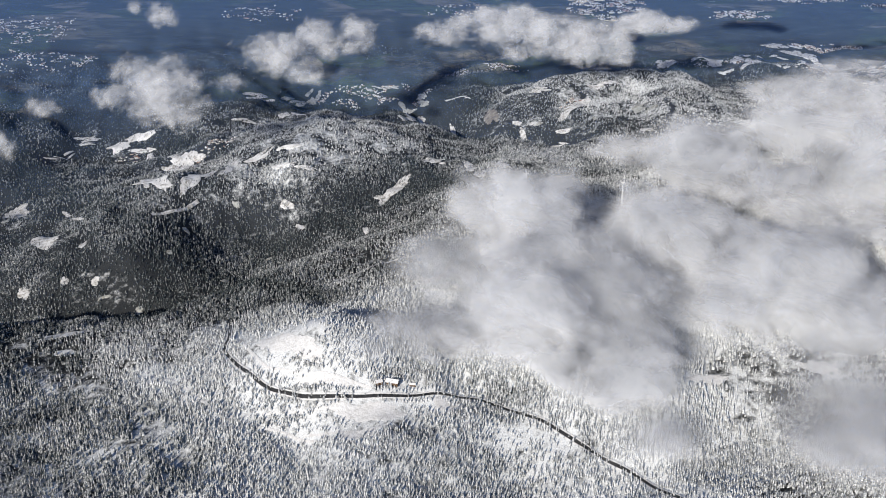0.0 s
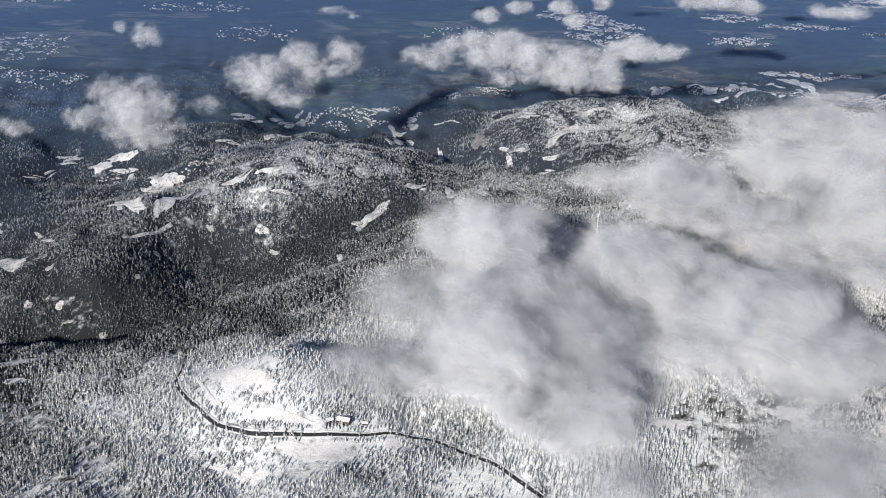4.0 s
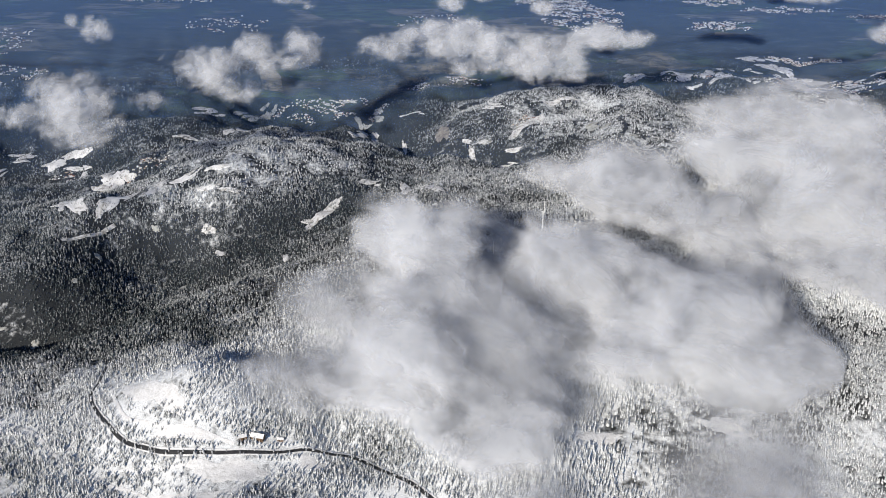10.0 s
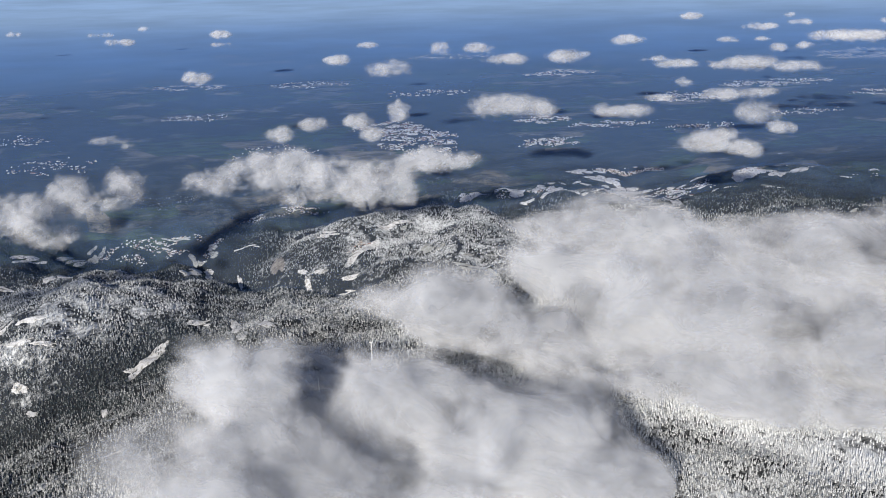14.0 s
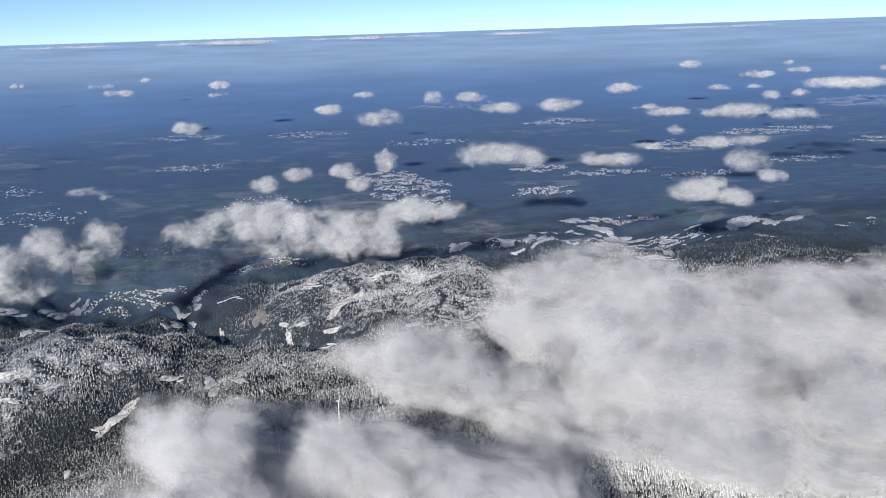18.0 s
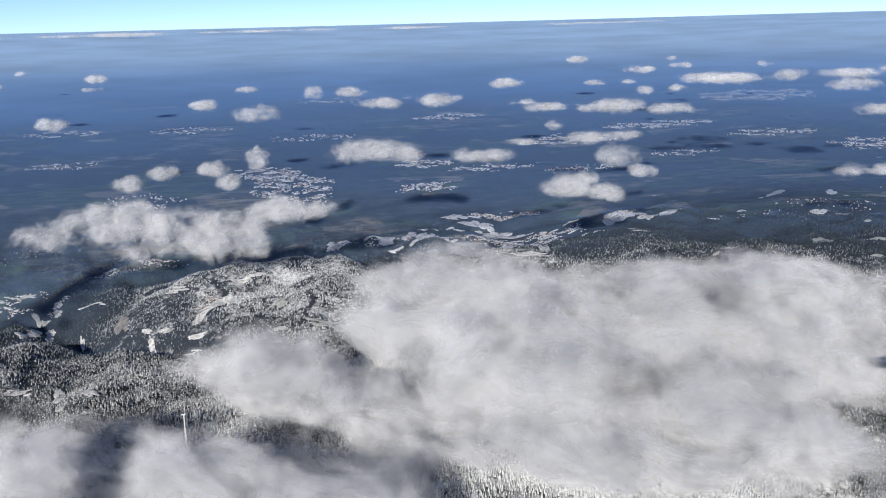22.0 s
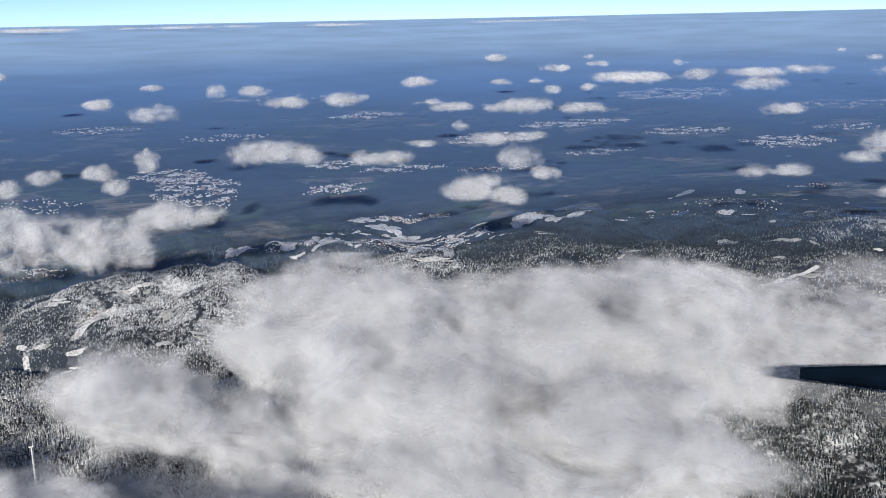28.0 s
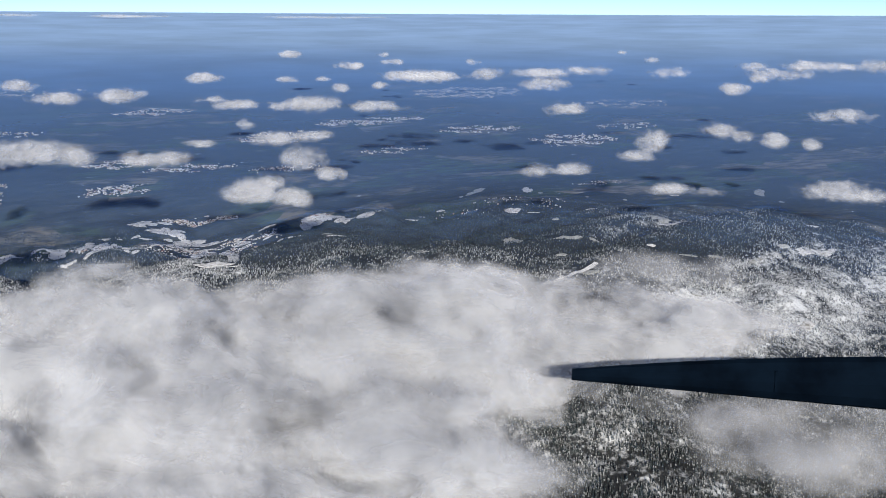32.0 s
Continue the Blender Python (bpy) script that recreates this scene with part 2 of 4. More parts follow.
MIDDLE_HILLS = [(154, 319, 20, 3.8), (-46, 329, 24, -2.5), (-216, 337, 24, -11.9), (-209, 352, 36, -13.4), (-161, 352, 36, -7.7), (-113, 352, 36, -5.2), (127, 352, 36, 7.6), (-148, 353, 24, -7.8), (74, 355, 24, 6.2), (-134, 361, 24, -5.4), (162, 391, 24, 5.5), (-120, 393, 24, -6.9), (-146, 395, 24, 12.8), (-229, 400, 36, -8.2), (-85, 400, 36, -11.3), (-37, 400, 36, -1.7), (59, 400, 36, 5.3), (107, 400, 36, 9.4), (148, 400, 24, 10.0), (-90, 415, 24, -14.0), (64, 417, 24, 2.3), (-178, 418, 24, -7.8), (4, 427, 24, 1.5), (-24, 448, 24, -11.8)]
FAR_HILLS = [(-229, 450, 38, -11.1), (-129, 450, 38, 3.4), (74, 457, 24, -1.7), (21, 465, 24, 3.9), (234, 467, 24, 8.0), (1, 476, 24, 2.5), (-256, 477, 24, -14.1), (-56, 482, 24, 1.3), (-219, 500, 38, -7.6), (-169, 500, 38, -4.5), (-69, 500, 38, 9.0), (131, 500, 38, 6.2), (181, 500, 38, 4.6), (-137, 502, 24, -7.1), (110, 506, 24, 3.4), (0, 521, 24, -9.9), (-30, 525, 24, 4.7), (51, 546, 24, 1.2), (-229, 548, 34, -5.8), (-185, 548, 34, -7.1), (167, 548, 34, 5.8), (135, 551, 24, 7.8), (-193, 556, 24, -6.6)]
TOWN_RIDGES = [(109, 562, 24, -6.7), (78, 565, 24, 2.1), (321, 570, 65, 13.0), (-114, 571, 24, -2.9), (-62, 571, 24, -1.0), (35, 580, 24, -2.8), (-4, 587, 24, -5.8), (135, 596, 34, 7.6), (219, 596, 34, 1.6), (303, 596, 34, 4.3), (-36, 597, 24, -6.1), (72, 597, 24, 12.0), (235, 597, 24, 8.9), (107, 607, 24, 7.0), (145, 607, 24, 6.5), (-13, 624, 24, 1.3)]
VALLEY_RIM = [(205, 637, 24, -1.8), (-99, 645, 38, -6.7), (-49, 645, 38, -6.7), (301, 645, 38, -7.0), (228, 659, 24, 9.2), (-86, 669, 24, -7.0), (-35, 673, 24, -5.1), (-77, 690, 40, -8.6), (235, 690, 40, 4.9), (172, 693, 24, 5.1)]
EAST_PLATEAU = [(351, 300, 60, 6.8), (421, 300, 60, 1.6), (251, 370, 60, 16.5), (326, 370, 60, 7.7), (401, 370, 60, 5.7), (281, 470, 65, 11.3), (361, 470, 65, 4.6), (441, 470, 65, 13.8), (521, 470, 65, 12.4), (601, 470, 65, 20.1), (401, 570, 65, 3.3), (481, 570, 65, 9.3), (561, 570, 65, 4.5), (351, 645, 38, 15.6), (431, 650, 65, 6.2), (511, 650, 65, 7.3)]
HILLS = NEAR_PLATEAU + MIDDLE_HILLS + FAR_HILLS + TOWN_RIDGES + VALLEY_RIM + EAST_PLATEAU
rng = np.random.default_rng(7)
_a = rng.uniform(0, 2 * np.pi, 34)
_w = np.geomspace(85, 9, 34)
_p = rng.uniform(0, 2 * np.pi, 34)


def smooth(v, a, b):
    s = np.clip((v - a) / (b - a), 0, 1)
    return s * s * (3 - 2 * s)


# stream valleys: course, depth, half width
RAVINES = [([(78, 526), (48, 540), (22, 562), (2, 596), (-14, 628), (-26, 660)], 11.0, 11.0), ([(-190, 338), (-145, 345), (-108, 350), (-84, 372)], 7.0, 12.0)]


def line_distance(x, y, pts):
    """How far points lie from a broken line."""
    best = np.full(np.shape(x), 1e9)
    for (ax, ay), (bx, by) in zip(pts, pts[1:]):
        t = np.clip(((x - ax) * (bx - ax) + (y - ay) * (by - ay)) / ((bx - ax) ** 2 + (by - ay) ** 2), 0, 1)
        best = np.minimum(best, np.hypot(x - ax - t * (bx - ax), y - ay - t * (by - ay)))
    return best


def height(x, y):
    """Ground level: hills over a plain that climbs gently to the far rim."""
    x, y = np.asarray(x, float), np.asarray(y, float)
    r = np.hypot(x - 60, y - 40)
    z = 94 + 18 * smooth(r, 650, 900) + 155 * (np.maximum(r - 1000, 0) / 3850) ** 1.3
    for cx, cy, s, h in HILLS:
        z = z + h * np.exp(-((x - cx) ** 2 + (y - cy) ** 2) / (2 * s * s))
    for pts, depth, half in RAVINES:
        z = z - depth * np.exp(-(line_distance(x, y, pts) / half) ** 2)
    rough = sum(0.010 * w * np.sin((x * np.cos(a) + y * np.sin(a)) * 2 * np.pi / w + p) for a, w, p in zip(_a, _w, _p))
    return z + rough * (1 - smooth(r, 620, 900)) * (0.6 + 0.4 * smooth(r, 290, 400))


def wander(x, y, w):
    """Smooth irregular value from about -1 to 1, features w metres wide."""
    return (np.sin(x / w + 1.7 * np.sin(y / w * 0.8 + 0.4)) + np.sin(y / w * 1.15 - 1.3 * np.sin(x / w * 0.7 + 2.0)) + np.sin((x + y) / w * 0.63 + 1.1)) / 3


# open ground where the snow lies brightest: x, y, half axes
FROSTED = [(517, 512, 45, 25), (414, 449, 24, 13), (512, 431, 24, 9), (451, 410, 20, 6), (636, 530, 55, 20), (158, 500, 20, 12), (150, 398, 14, 10)]


def frost_and_shade_at(x, y, z):
    """Snow cover of ground and trees: heavy on the high plateau, thin low down; also holds a painted cloud shade."""
    f = 0.15 + 0.38 * smooth(z, 76, 108) + 0.14 * wander(x, y, 17) + 0.12 * wander(x, y, 6)
    f = f + 0.22 * (1 - smooth(y - 0.25 * x, 290, 345)) * smooth(x, -230, -140)
    f = f - 0.10 * smooth(y, 400, 460) * smooth(x, -60, 20) - 0.10 * smooth(x, 60, 110) * (1 - smooth(y, 300, 360))
    # second term: cloud shadow over the near right, painted as thinner snow
    f = f - 0.30 * smooth(x, 230, 320) - 0.22 * smooth(x, 230, 290) * (1 - smooth(y, 320, 380))
    for cx, cy, a, b in FROSTED:
        f = f + 0.34 * np.exp(-((x - cx) / a) ** 2 - ((y - cy) / b) ** 2)
    return f - 0.40 * smooth(np.hypot(x - 60, y - 40), 560, 640) * (1 - 0.6 * smooth(x, 400, 520))


def mesh_from(name, verts, faces, mat, attrs=None, smoothed=False):
    """A mesh object from arrays; faces all of one size."""
    me = bpy.data.meshes.new(name)
    verts, faces = np.asarray(verts, np.float32), np.asarray(faces, np.int32)
    n, k = faces.shape
    me.vertices.add(len(verts))
    me.vertices.foreach_set("co", verts.ravel())
    me.loops.add(n * k)
    me.loops.foreach_set("vertex_index", faces.ravel())
    me.polygons.add(n)
    me.polygons.foreach_set("loop_start", np.arange(0, n * k, k, dtype=np.int32))
    me.polygons.foreach_set("loop_total", np.full(n, k, np.int32))
    if smoothed:
        me.polygons.foreach_set("use_smooth", np.ones(n, bool))
    me.update(calc_edges=True)
    for key, v in (attrs or {}).items():
        me.attributes.new(key, "FLOAT", "POINT").data.foreach_set("value", np.asarray(v, np.float32))
    me.materials.append(mat)
    return new(name, me)


def part(name, bm, mat, parent, label=""):
    me = bpy.data.meshes.new(name)
    bm.to_mesh(me)
    bm.free()
    me.materials.append(mat)
    ob = new(name, me)
    ob.parent = parent
    return tagged(ob, label)


def ring_grid(radii):
    """Rings round the flight path, finely divided ahead and coarsely behind."""
    th = np.radians(np.concatenate([np.arange(-62, 68, 0.23), np.arange(68, 298, 4.0)]))
    steps = len(th)
    R, T = np.meshgrid(radii, th, indexing="ij")
    i, j = np.meshgrid(np.arange(len(radii) - 1), np.arange(steps), indexing="ij")
    q = lambda a, b: (a * steps + b % steps).ravel()
    return 60 + (R * np.sin(T)).ravel(), 40 + (R * np.cos(T)).ravel(), np.stack([q(i, j), q(i, j + 1), q(i + 1, j + 1), q(i + 1, j)], -1)[:, ::-1]


radii = np.concatenate([[0.5], np.arange(20, 140, 20), np.arange(140, 760, 3.2), np.geomspace(762, 4860, 90)])
gx, gy, gf = ring_grid(radii)
gz = height(gx, gy)
ground = mesh_from("ground", np.stack([gx, gy, gz], -1), gf, M_GROUND,
                   {"frost": frost_and_shade_at(gx, gy, gz) + 0.12 + 0.25 * smooth(gx, 220, 290) * (1 - smooth(gy, 380, 440)) + 0.30 * (1 - smooth(gy - 0.2 * gx, 270, 330)) * (1 - smooth(gx, 50, 110)), "plain": smooth(np.hypot(gx - 60, gy - 40) + 25 * wander(gx, gy, 25) - 60 * smooth(gx, 350, 450) * smooth(1000 - gy, 0, 500), 600, 690)}, True)
tagged(ground, "snowy forested hills falling to a hazy dark plain", "ground", kind="structure")

far = [r for r in radii if r > 285]
hx, hy, hf = ring_grid(np.array(far))
hr = np.hypot(hx - 60, hy - 40)
# added sheet above the treetops; its blue colour and alpha imitate airlight by distance
haze = mesh_from("haze", np.stack([hx, hy, height(hx, hy) + 2.6], -1), hf, M_HAZE_TINT,
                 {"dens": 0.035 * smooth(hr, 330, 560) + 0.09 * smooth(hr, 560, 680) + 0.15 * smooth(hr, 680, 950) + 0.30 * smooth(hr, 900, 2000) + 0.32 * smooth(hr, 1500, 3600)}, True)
tagged(haze, "translucent blue sheet painted as distance haze over hills and plain", "haze", kind="structure")


# ---- clouds ----
def cloud(lobes, mat, spacing, cell, label, reach=-0.65, group="broken cumulus", swell=1.0, billows=4):
    """A cloud of overlapping round lobes, built as many thin veils through it, each set square to a steep slant."""
    L = np.array(lobes, float)
    L[:, 3:] *= swell
    # smaller billows bulge from the flanks of each lobe
    g = np.random.default_rng(int(abs(L[0, 0] * 13 + L[0, 1] * 7)))
    buds = []
    for x, y, z, rx, ry, rz in L:
        for _ in range(billows):
            t, e, f = g.uniform(0, 2 * np.pi), g.uniform(-0.3, 1.2), g.uniform(0.28, 0.5)
            buds.append((x + 0.75 * rx * math.cos(t) * math.cos(e), y + 0.75 * ry * math.sin(t) * math.cos(e), z + 0.75 * rz * math.sin(e), f * rx, f * ry, f * (0.6 * rz + 0.4 * min(rx, rz * 1.6))))
    L = np.concatenate([L, np.array(buds)])
    az, el = radians(SUN_AZ), radians(42)
    n = np.array((math.sin(az) * math.cos(el), math.cos(az) * math.cos(el), math.sin(el)))
    u = np.array((math.cos(az), -math.sin(az), 0.0))
    h = np.array((math.sin(az), math.cos(az), 0.0))
    v = np.cross(n, u)
    c = L[:, :3].mean(0)
    big = math.sqrt(1 - reach) * L[:, 3:].max(1) * 1.04
    at = np.stack([(L[:, :3] - c) @ w for w in (u, v, n)], -1)
    lo, hi = (at - big[:, None]).min(0), (at + big[:, None]).max(0)
    us, vs = np.arange(lo[0], hi[0] + cell, cell), np.arange(lo[1], hi[1] + cell, cell)
    U, V = np.meshgrid(us, vs, indexing="ij")
    i, j = np.meshgrid(np.arange(len(us) - 1), np.arange(len(vs) - 1), indexing="ij")
    w = len(vs)
    quads = np.stack([(i * w + j).ravel(), ((i + 1) * w + j).ravel(), ((i + 1) * w + j + 1).ravel(), (i * w + j + 1).ravel()], -1)
    waves = (0.3 * spacing * wander(U, V, cell * 2.5))[..., None] * n
    V_all, F_all, D_all, N_all, base = [], [], [], [], 0
    for s in np.arange(lo[2], hi[2], spacing):
        P = c + U[..., None] * u + V[..., None] * v + s * n + waves
        d = np.full(U.shape, -9.0)
        way = np.zeros((*U.shape, 3))
        for (x, y, z, rx, ry, rz), (pu, pv, pn), r in zip(L, at, big):
            if abs(s - pn) > r + 0.4 * spacing:
                continue
            box = (slice(max(0, int((pu - r - us[0]) / cell)), int((pu + r - us[0]) / cell) + 2), slice(max(0, int((pv - r - vs[0]) / cell)), int((pv + r - vs[0]) / cell) + 2))
            q = P[box] - (x, y, z)
            a, b, up = q @ u / rx, q @ h / ry, q[..., 2] / rz
            e = 1 - a * a - b * b - up * up
            better = e > d[box]
            way[box] = np.where(better[..., None], a[..., None] * u + b[..., None] * h + up[..., None] * np.array((0, 0, 1.0)), way[box])
            d[box] = np.maximum(d[box], e)
        d, way, P = d.ravel(), way.reshape(-1, 3), P.reshape(-1, 3)
        keep = (d[quads] > reach).any(1)
        if not keep.any():
            continue
        f = quads[keep]
        used, back = np.unique(f, return_inverse=True)
        V_all.append(P[used])
        D_all.append(np.clip(d[used], -1.2, 1))
        N_all.append(way[used])
        F_all.append(back.reshape(-1, 4) + base)
        base += len(used)
    ob = mesh_from("cloud", np.concatenate(V_all) - c, np.concatenate(F_all), mat, {"dens": np.concatenate(D_all)}, True)
    ob.data.attributes.new("outward", "FLOAT_VECTOR", "POINT").data.foreach_set("vector", np.concatenate(N_all).astype(np.float32).ravel())
    ob.location = c
    return tagged(ob, label, "cloud", group)


BANK = "broad soft white cloud bank lying on the forested hills"
cloud([(30, 312, 120, 22, 18, 22), (17, 347, 120, 15, 12, 13), (40, 267, 112, 30, 24, 20), (-4, 270, 104, 16, 13, 11), (50, 246, 108, 20, 16, 10), (106, 271, 118, 28, 23, 21), (80, 298, 121, 27, 21, 17)], M_CLOUD, 4.4, 5.0, BANK, -0.7, "cloud banks", 1.12)
cloud([(102, 358, 132, 18, 15, 14), (79, 410, 122, 18, 14, 6), (124, 344, 125, 21, 16, 11), (38, 352, 110, 27, 22, 11), (62, 324, 111, 20, 16, 9), (98, 335, 113, 18, 15, 9), (132, 325, 115, 18, 14, 13)], M_CLOUD, 4.4, 5.0, BANK, -0.7, "cloud banks", 1.12)
cloud([(175, 391, 142, 37, 29, 15), (154, 419, 145, 18, 15, 6), (183, 347, 128, 33, 27, 20), (244, 367, 132, 37, 30, 20), (249, 401, 140, 35, 28, 9), (283, 356, 132, 36, 29, 20), (307, 402, 135, 41, 32, 9), (243, 307, 118, 34, 28, 15), (198, 319, 116, 22, 18, 13)], M_CLOUD, 4.4, 5.0, BANK, -0.7, "cloud banks", 1.12)
cloud([(311, 367, 130, 35, 28, 17), (353, 371, 128, 35, 28, 14), (388, 361, 122, 37, 29, 12), (300, 331, 122, 24, 19, 12), (372, 336, 122, 27, 21, 13)], M_CLOUD, 4.4, 5.0, BANK, -0.7, "cloud banks", 1.12)

cloud([(134, 344, 122, 27.0, 20.2, 8.6)], M_CLOUD, 4.4, 5.0, BANK, -0.7, "cloud banks")
cloud([(177, 316, 122, 32.4, 24.3, 7.0), (218, 329, 122, 29.8, 22.3, 7.6), (256, 389, 122, 40.6, 30.4, 9.3), (270, 344, 122, 29.2, 21.9, 7.3)], M_CLOUD, 4.4, 5.0, BANK, -0.7, "cloud banks")
cloud([(312, 379, 121, 33.6, 25.2, 7.6), (344, 372, 121, 27.7, 20.7, 7.1), (247, 296, 121, 21.6, 16.2, 4.6)], M_CLOUD, 4.4, 5.0, BANK, -0.7, "cloud banks")

VEIL = "thin grey cloud veil drifting over snowy forest"
cloud([(100, 214, 104, 25, 20, 10), (68, 217, 102, 13, 10, 6), (118, 243, 110, 16, 13, 9), (109, 204, 106, 12, 9, 11), (-13, 280, 106, 17, 14, 9), (-25, 264, 105, 11, 9, 8), (-3, 303, 109, 19, 15, 10), (10, 330, 113, 16, 13, 10)], M_VEIL, 5.0, 6.0, VEIL, -0.6, "cloud banks", 1.15)
cloud([(479, 423, 115, 18, 15, 9), (442, 432, 122, 23, 19, 9), (342, 289, 112, 22, 18, 12), (339, 319, 112, 19, 15, 8), (347, 274, 108, 21, 17, 12), (378, 262, 106, 18, 15, 12), (417, 306, 106, 28, 22, 7)], M_VEIL, 5.0, 6.0, VEIL, -0.6, "cloud banks", 1.15)

cloud([(387, 350, 114, 28.6, 21.5, 6.7), (364, 298, 114, 29.3, 22.0, 6.5), (344, 260, 114, 22.5, 16.9, 5.8), (437, 376, 114, 24.2, 18.1, 5.0)], M_VEIL, 5.0, 6.0, VEIL, -0.6, "cloud banks")
cloud([(87, 216, 104, 23.7, 17.8, 4.4), (111, 222, 104, 19.8, 14.9, 6.2), (63, 211, 104, 18.2, 13.7, 3.3), (106, 203, 104, 21.8, 16.3, 4.8)], M_VEIL, 5.0, 6.0, VEIL, -0.6, "cloud banks")

PUFF = "small white cumulus cloud floating over the plain"
cloud([(0, 568, 145, 19.6, 15.7, 7.6), (27, 568, 149, 23.5, 18.8, 11.3), (51, 568, 148, 23.4, 18.7, 14.4), (78, 568, 142, 23.5, 18.8, 13.8), (97, 568, 140, 16.3, 13.0, 12.5), (50, 568, 134, 14.1, 11.3, 6.3), (119, 568, 152, 17.2, 13.8, 7.5), (138, 568, 151, 14.1, 11.3, 4.7)], M_CLOUD_FAR, 3.9, 3.3, PUFF)
cloud([(-51, 589, 141, 14.0, 11.2, 8.7)], M_CLOUD_FAR, 2.8, 2.3, PUFF)
cloud([(-72, 552, 143, 14.2, 11.4, 11.4), (-80, 552, 124, 14.4, 11.5, 5.8), (-52, 552, 139, 9.4, 7.5, 4.4)], M_CLOUD_FAR, 2.8, 2.4, PUFF)
cloud([(35, 648, 158, 10.8, 8.6, 5.4), (54, 648, 164, 10.0, 8.0, 4.7)], M_CLOUD_FAR, 2.2, 1.8, PUFF)
cloud([(85, 657, 163, 9.4, 7.5, 5.4), (92, 657, 155, 8.7, 7.0, 4.7)], M_CLOUD_FAR, 1.9, 1.6, PUFF)
cloud([(112, 666, 168, 8.1, 6.5, 6.6)], M_CLOUD_FAR, 1.8, 1.4, PUFF)
cloud([(170, 666, 169, 15.6, 12.5, 8.2), (189, 666, 170, 16.8, 13.5, 7.5), (204, 666, 167, 14.3, 11.4, 6.8)], M_CLOUD_FAR, 3.1, 2.6, PUFF)
cloud([(224, 573, 175, 12.3, 9.9, 3.6), (240, 573, 174, 13.8, 11.0, 3.9)], M_CLOUD_FAR, 2.5, 2.1, PUFF)
cloud([(303, 543, 174, 11.0, 8.8, 7.1), (314, 543, 165, 8.5, 6.8, 3.6), (276, 543, 159, 18.5, 14.8, 6.1), (296, 543, 154, 12.3, 9.9, 5.2)], M_CLOUD_FAR, 2.2, 1.8, PUFF)
cloud([(312, 598, 178, 17.1, 13.7, 3.9), (328, 598, 179, 10.8, 8.6, 2.9)], M_CLOUD_FAR, 3.4, 2.9, PUFF)
cloud([(320, 695, 176, 7.4, 5.9, 4.1)], M_CLOUD_FAR, 1.8, 1.4, PUFF)
cloud([(257, 573, 181, 11.2, 9.0, 2.0)], M_CLOUD_FAR, 2.2, 1.9, PUFF)
cloud([(362, 682, 189, 18.6, 14.8, 5.4), (341, 682, 188, 12.2, 9.8, 2.9)], M_CLOUD_FAR, 3.7, 3.1, PUFF)
cloud([(484, 842, 170, 21.2, 17.0, 4.8), (505, 842, 167, 12.9, 10.3, 3.2)], M_CLOUD_FAR, 4.2, 3.5, PUFF)
cloud([(317, 695, 189, 16.4, 13.1, 2.9), (297, 695, 193, 12.2, 9.7, 2.0)], M_CLOUD_FAR, 3.3, 2.7, PUFF)
cloud([(259, 789, 190, 18.1, 14.5, 5.0)], M_CLOUD_FAR, 3.6, 3.0, PUFF)
cloud([(200, 856, 195, 15.5, 12.4, 4.4), (222, 856, 184, 18.5, 14.8, 4.4)], M_CLOUD_FAR, 3.1, 2.6, PUFF)
cloud([(118, 827, 182, 21.3, 17.0, 6.9)], M_CLOUD_FAR, 4.3, 3.6, PUFF)
cloud([(79, 871, 188, 12.2, 9.8, 4.4)], M_CLOUD_FAR, 2.4, 2.0, PUFF)
cloud([(174, 910, 193, 9.8, 7.8, 5.7)], M_CLOUD_FAR, 2.0, 1.6, PUFF)
cloud([(345, 682, 205, 8.2, 6.5, 2.4)], M_CLOUD_FAR, 1.8, 1.4, PUFF)
cloud([(382, 682, 199, 7.5, 6.0, 2.9)], M_CLOUD_FAR, 1.8, 1.4, PUFF)
cloud([(491, 842, 188, 8.5, 6.8, 3.2)], M_CLOUD_FAR, 1.8, 1.4, PUFF)
cloud([(370, 682, 205, 6.2, 5.0, 1.7)], M_CLOUD_FAR, 1.8, 1.4, PUFF)
cloud([(497, 776, 200, 35.9, 28.7, 4.0)], M_CLOUD_FAR, 5.0, 4.0, PUFF)
cloud([(-52, 568, 171, 11.5, 9.2, 2.9), (-44, 568, 168, 6.4, 5.1, 2.2)], M_CLOUD_FAR, 2.3, 1.9, PUFF)
cloud([(-35, 847, 179, 14.4, 11.5, 4.8)], M_CLOUD_FAR, 2.9, 2.4, PUFF)
cloud([(523, 842, 195, 30.6, 24.5, 5.1)], M_CLOUD_FAR, 5.0, 4.0, PUFF)
cloud([(549, 759, 201, 13.3, 10.7, 5.2)], M_CLOUD_FAR, 2.7, 2.2, PUFF)
cloud([(560, 703, 204, 22.6, 18.1, 4.1), (601, 703, 205, 19.6, 15.6, 3.7)], M_CLOUD_FAR, 4.5, 3.8, PUFF)
cloud([(565, 703, 195, 20.0, 16.0, 5.0)], M_CLOUD_FAR, 4.0, 3.3, PUFF)
cloud([(736, 750, 199, 19.4, 15.5, 5.9)], M_CLOUD_FAR, 3.9, 3.2, PUFF)
cloud([(792, 676, 199, 26.6, 21.3, 5.8), (761, 676, 206, 14.5, 11.6, 4.1)], M_CLOUD_FAR, 5.0, 4.0, PUFF)
cloud([(849, 676, 205, 33.4, 26.7, 4.5)], M_CLOUD_FAR, 5.0, 4.0, PUFF)
cloud([(718, 652, 190, 13.7, 11.0, 4.9)], M_CLOUD_FAR, 2.7, 2.3, PUFF)
cloud([(731, 530, 213, 13.4, 10.8, 5.4)], M_CLOUD_FAR, 2.7, 2.2, PUFF)
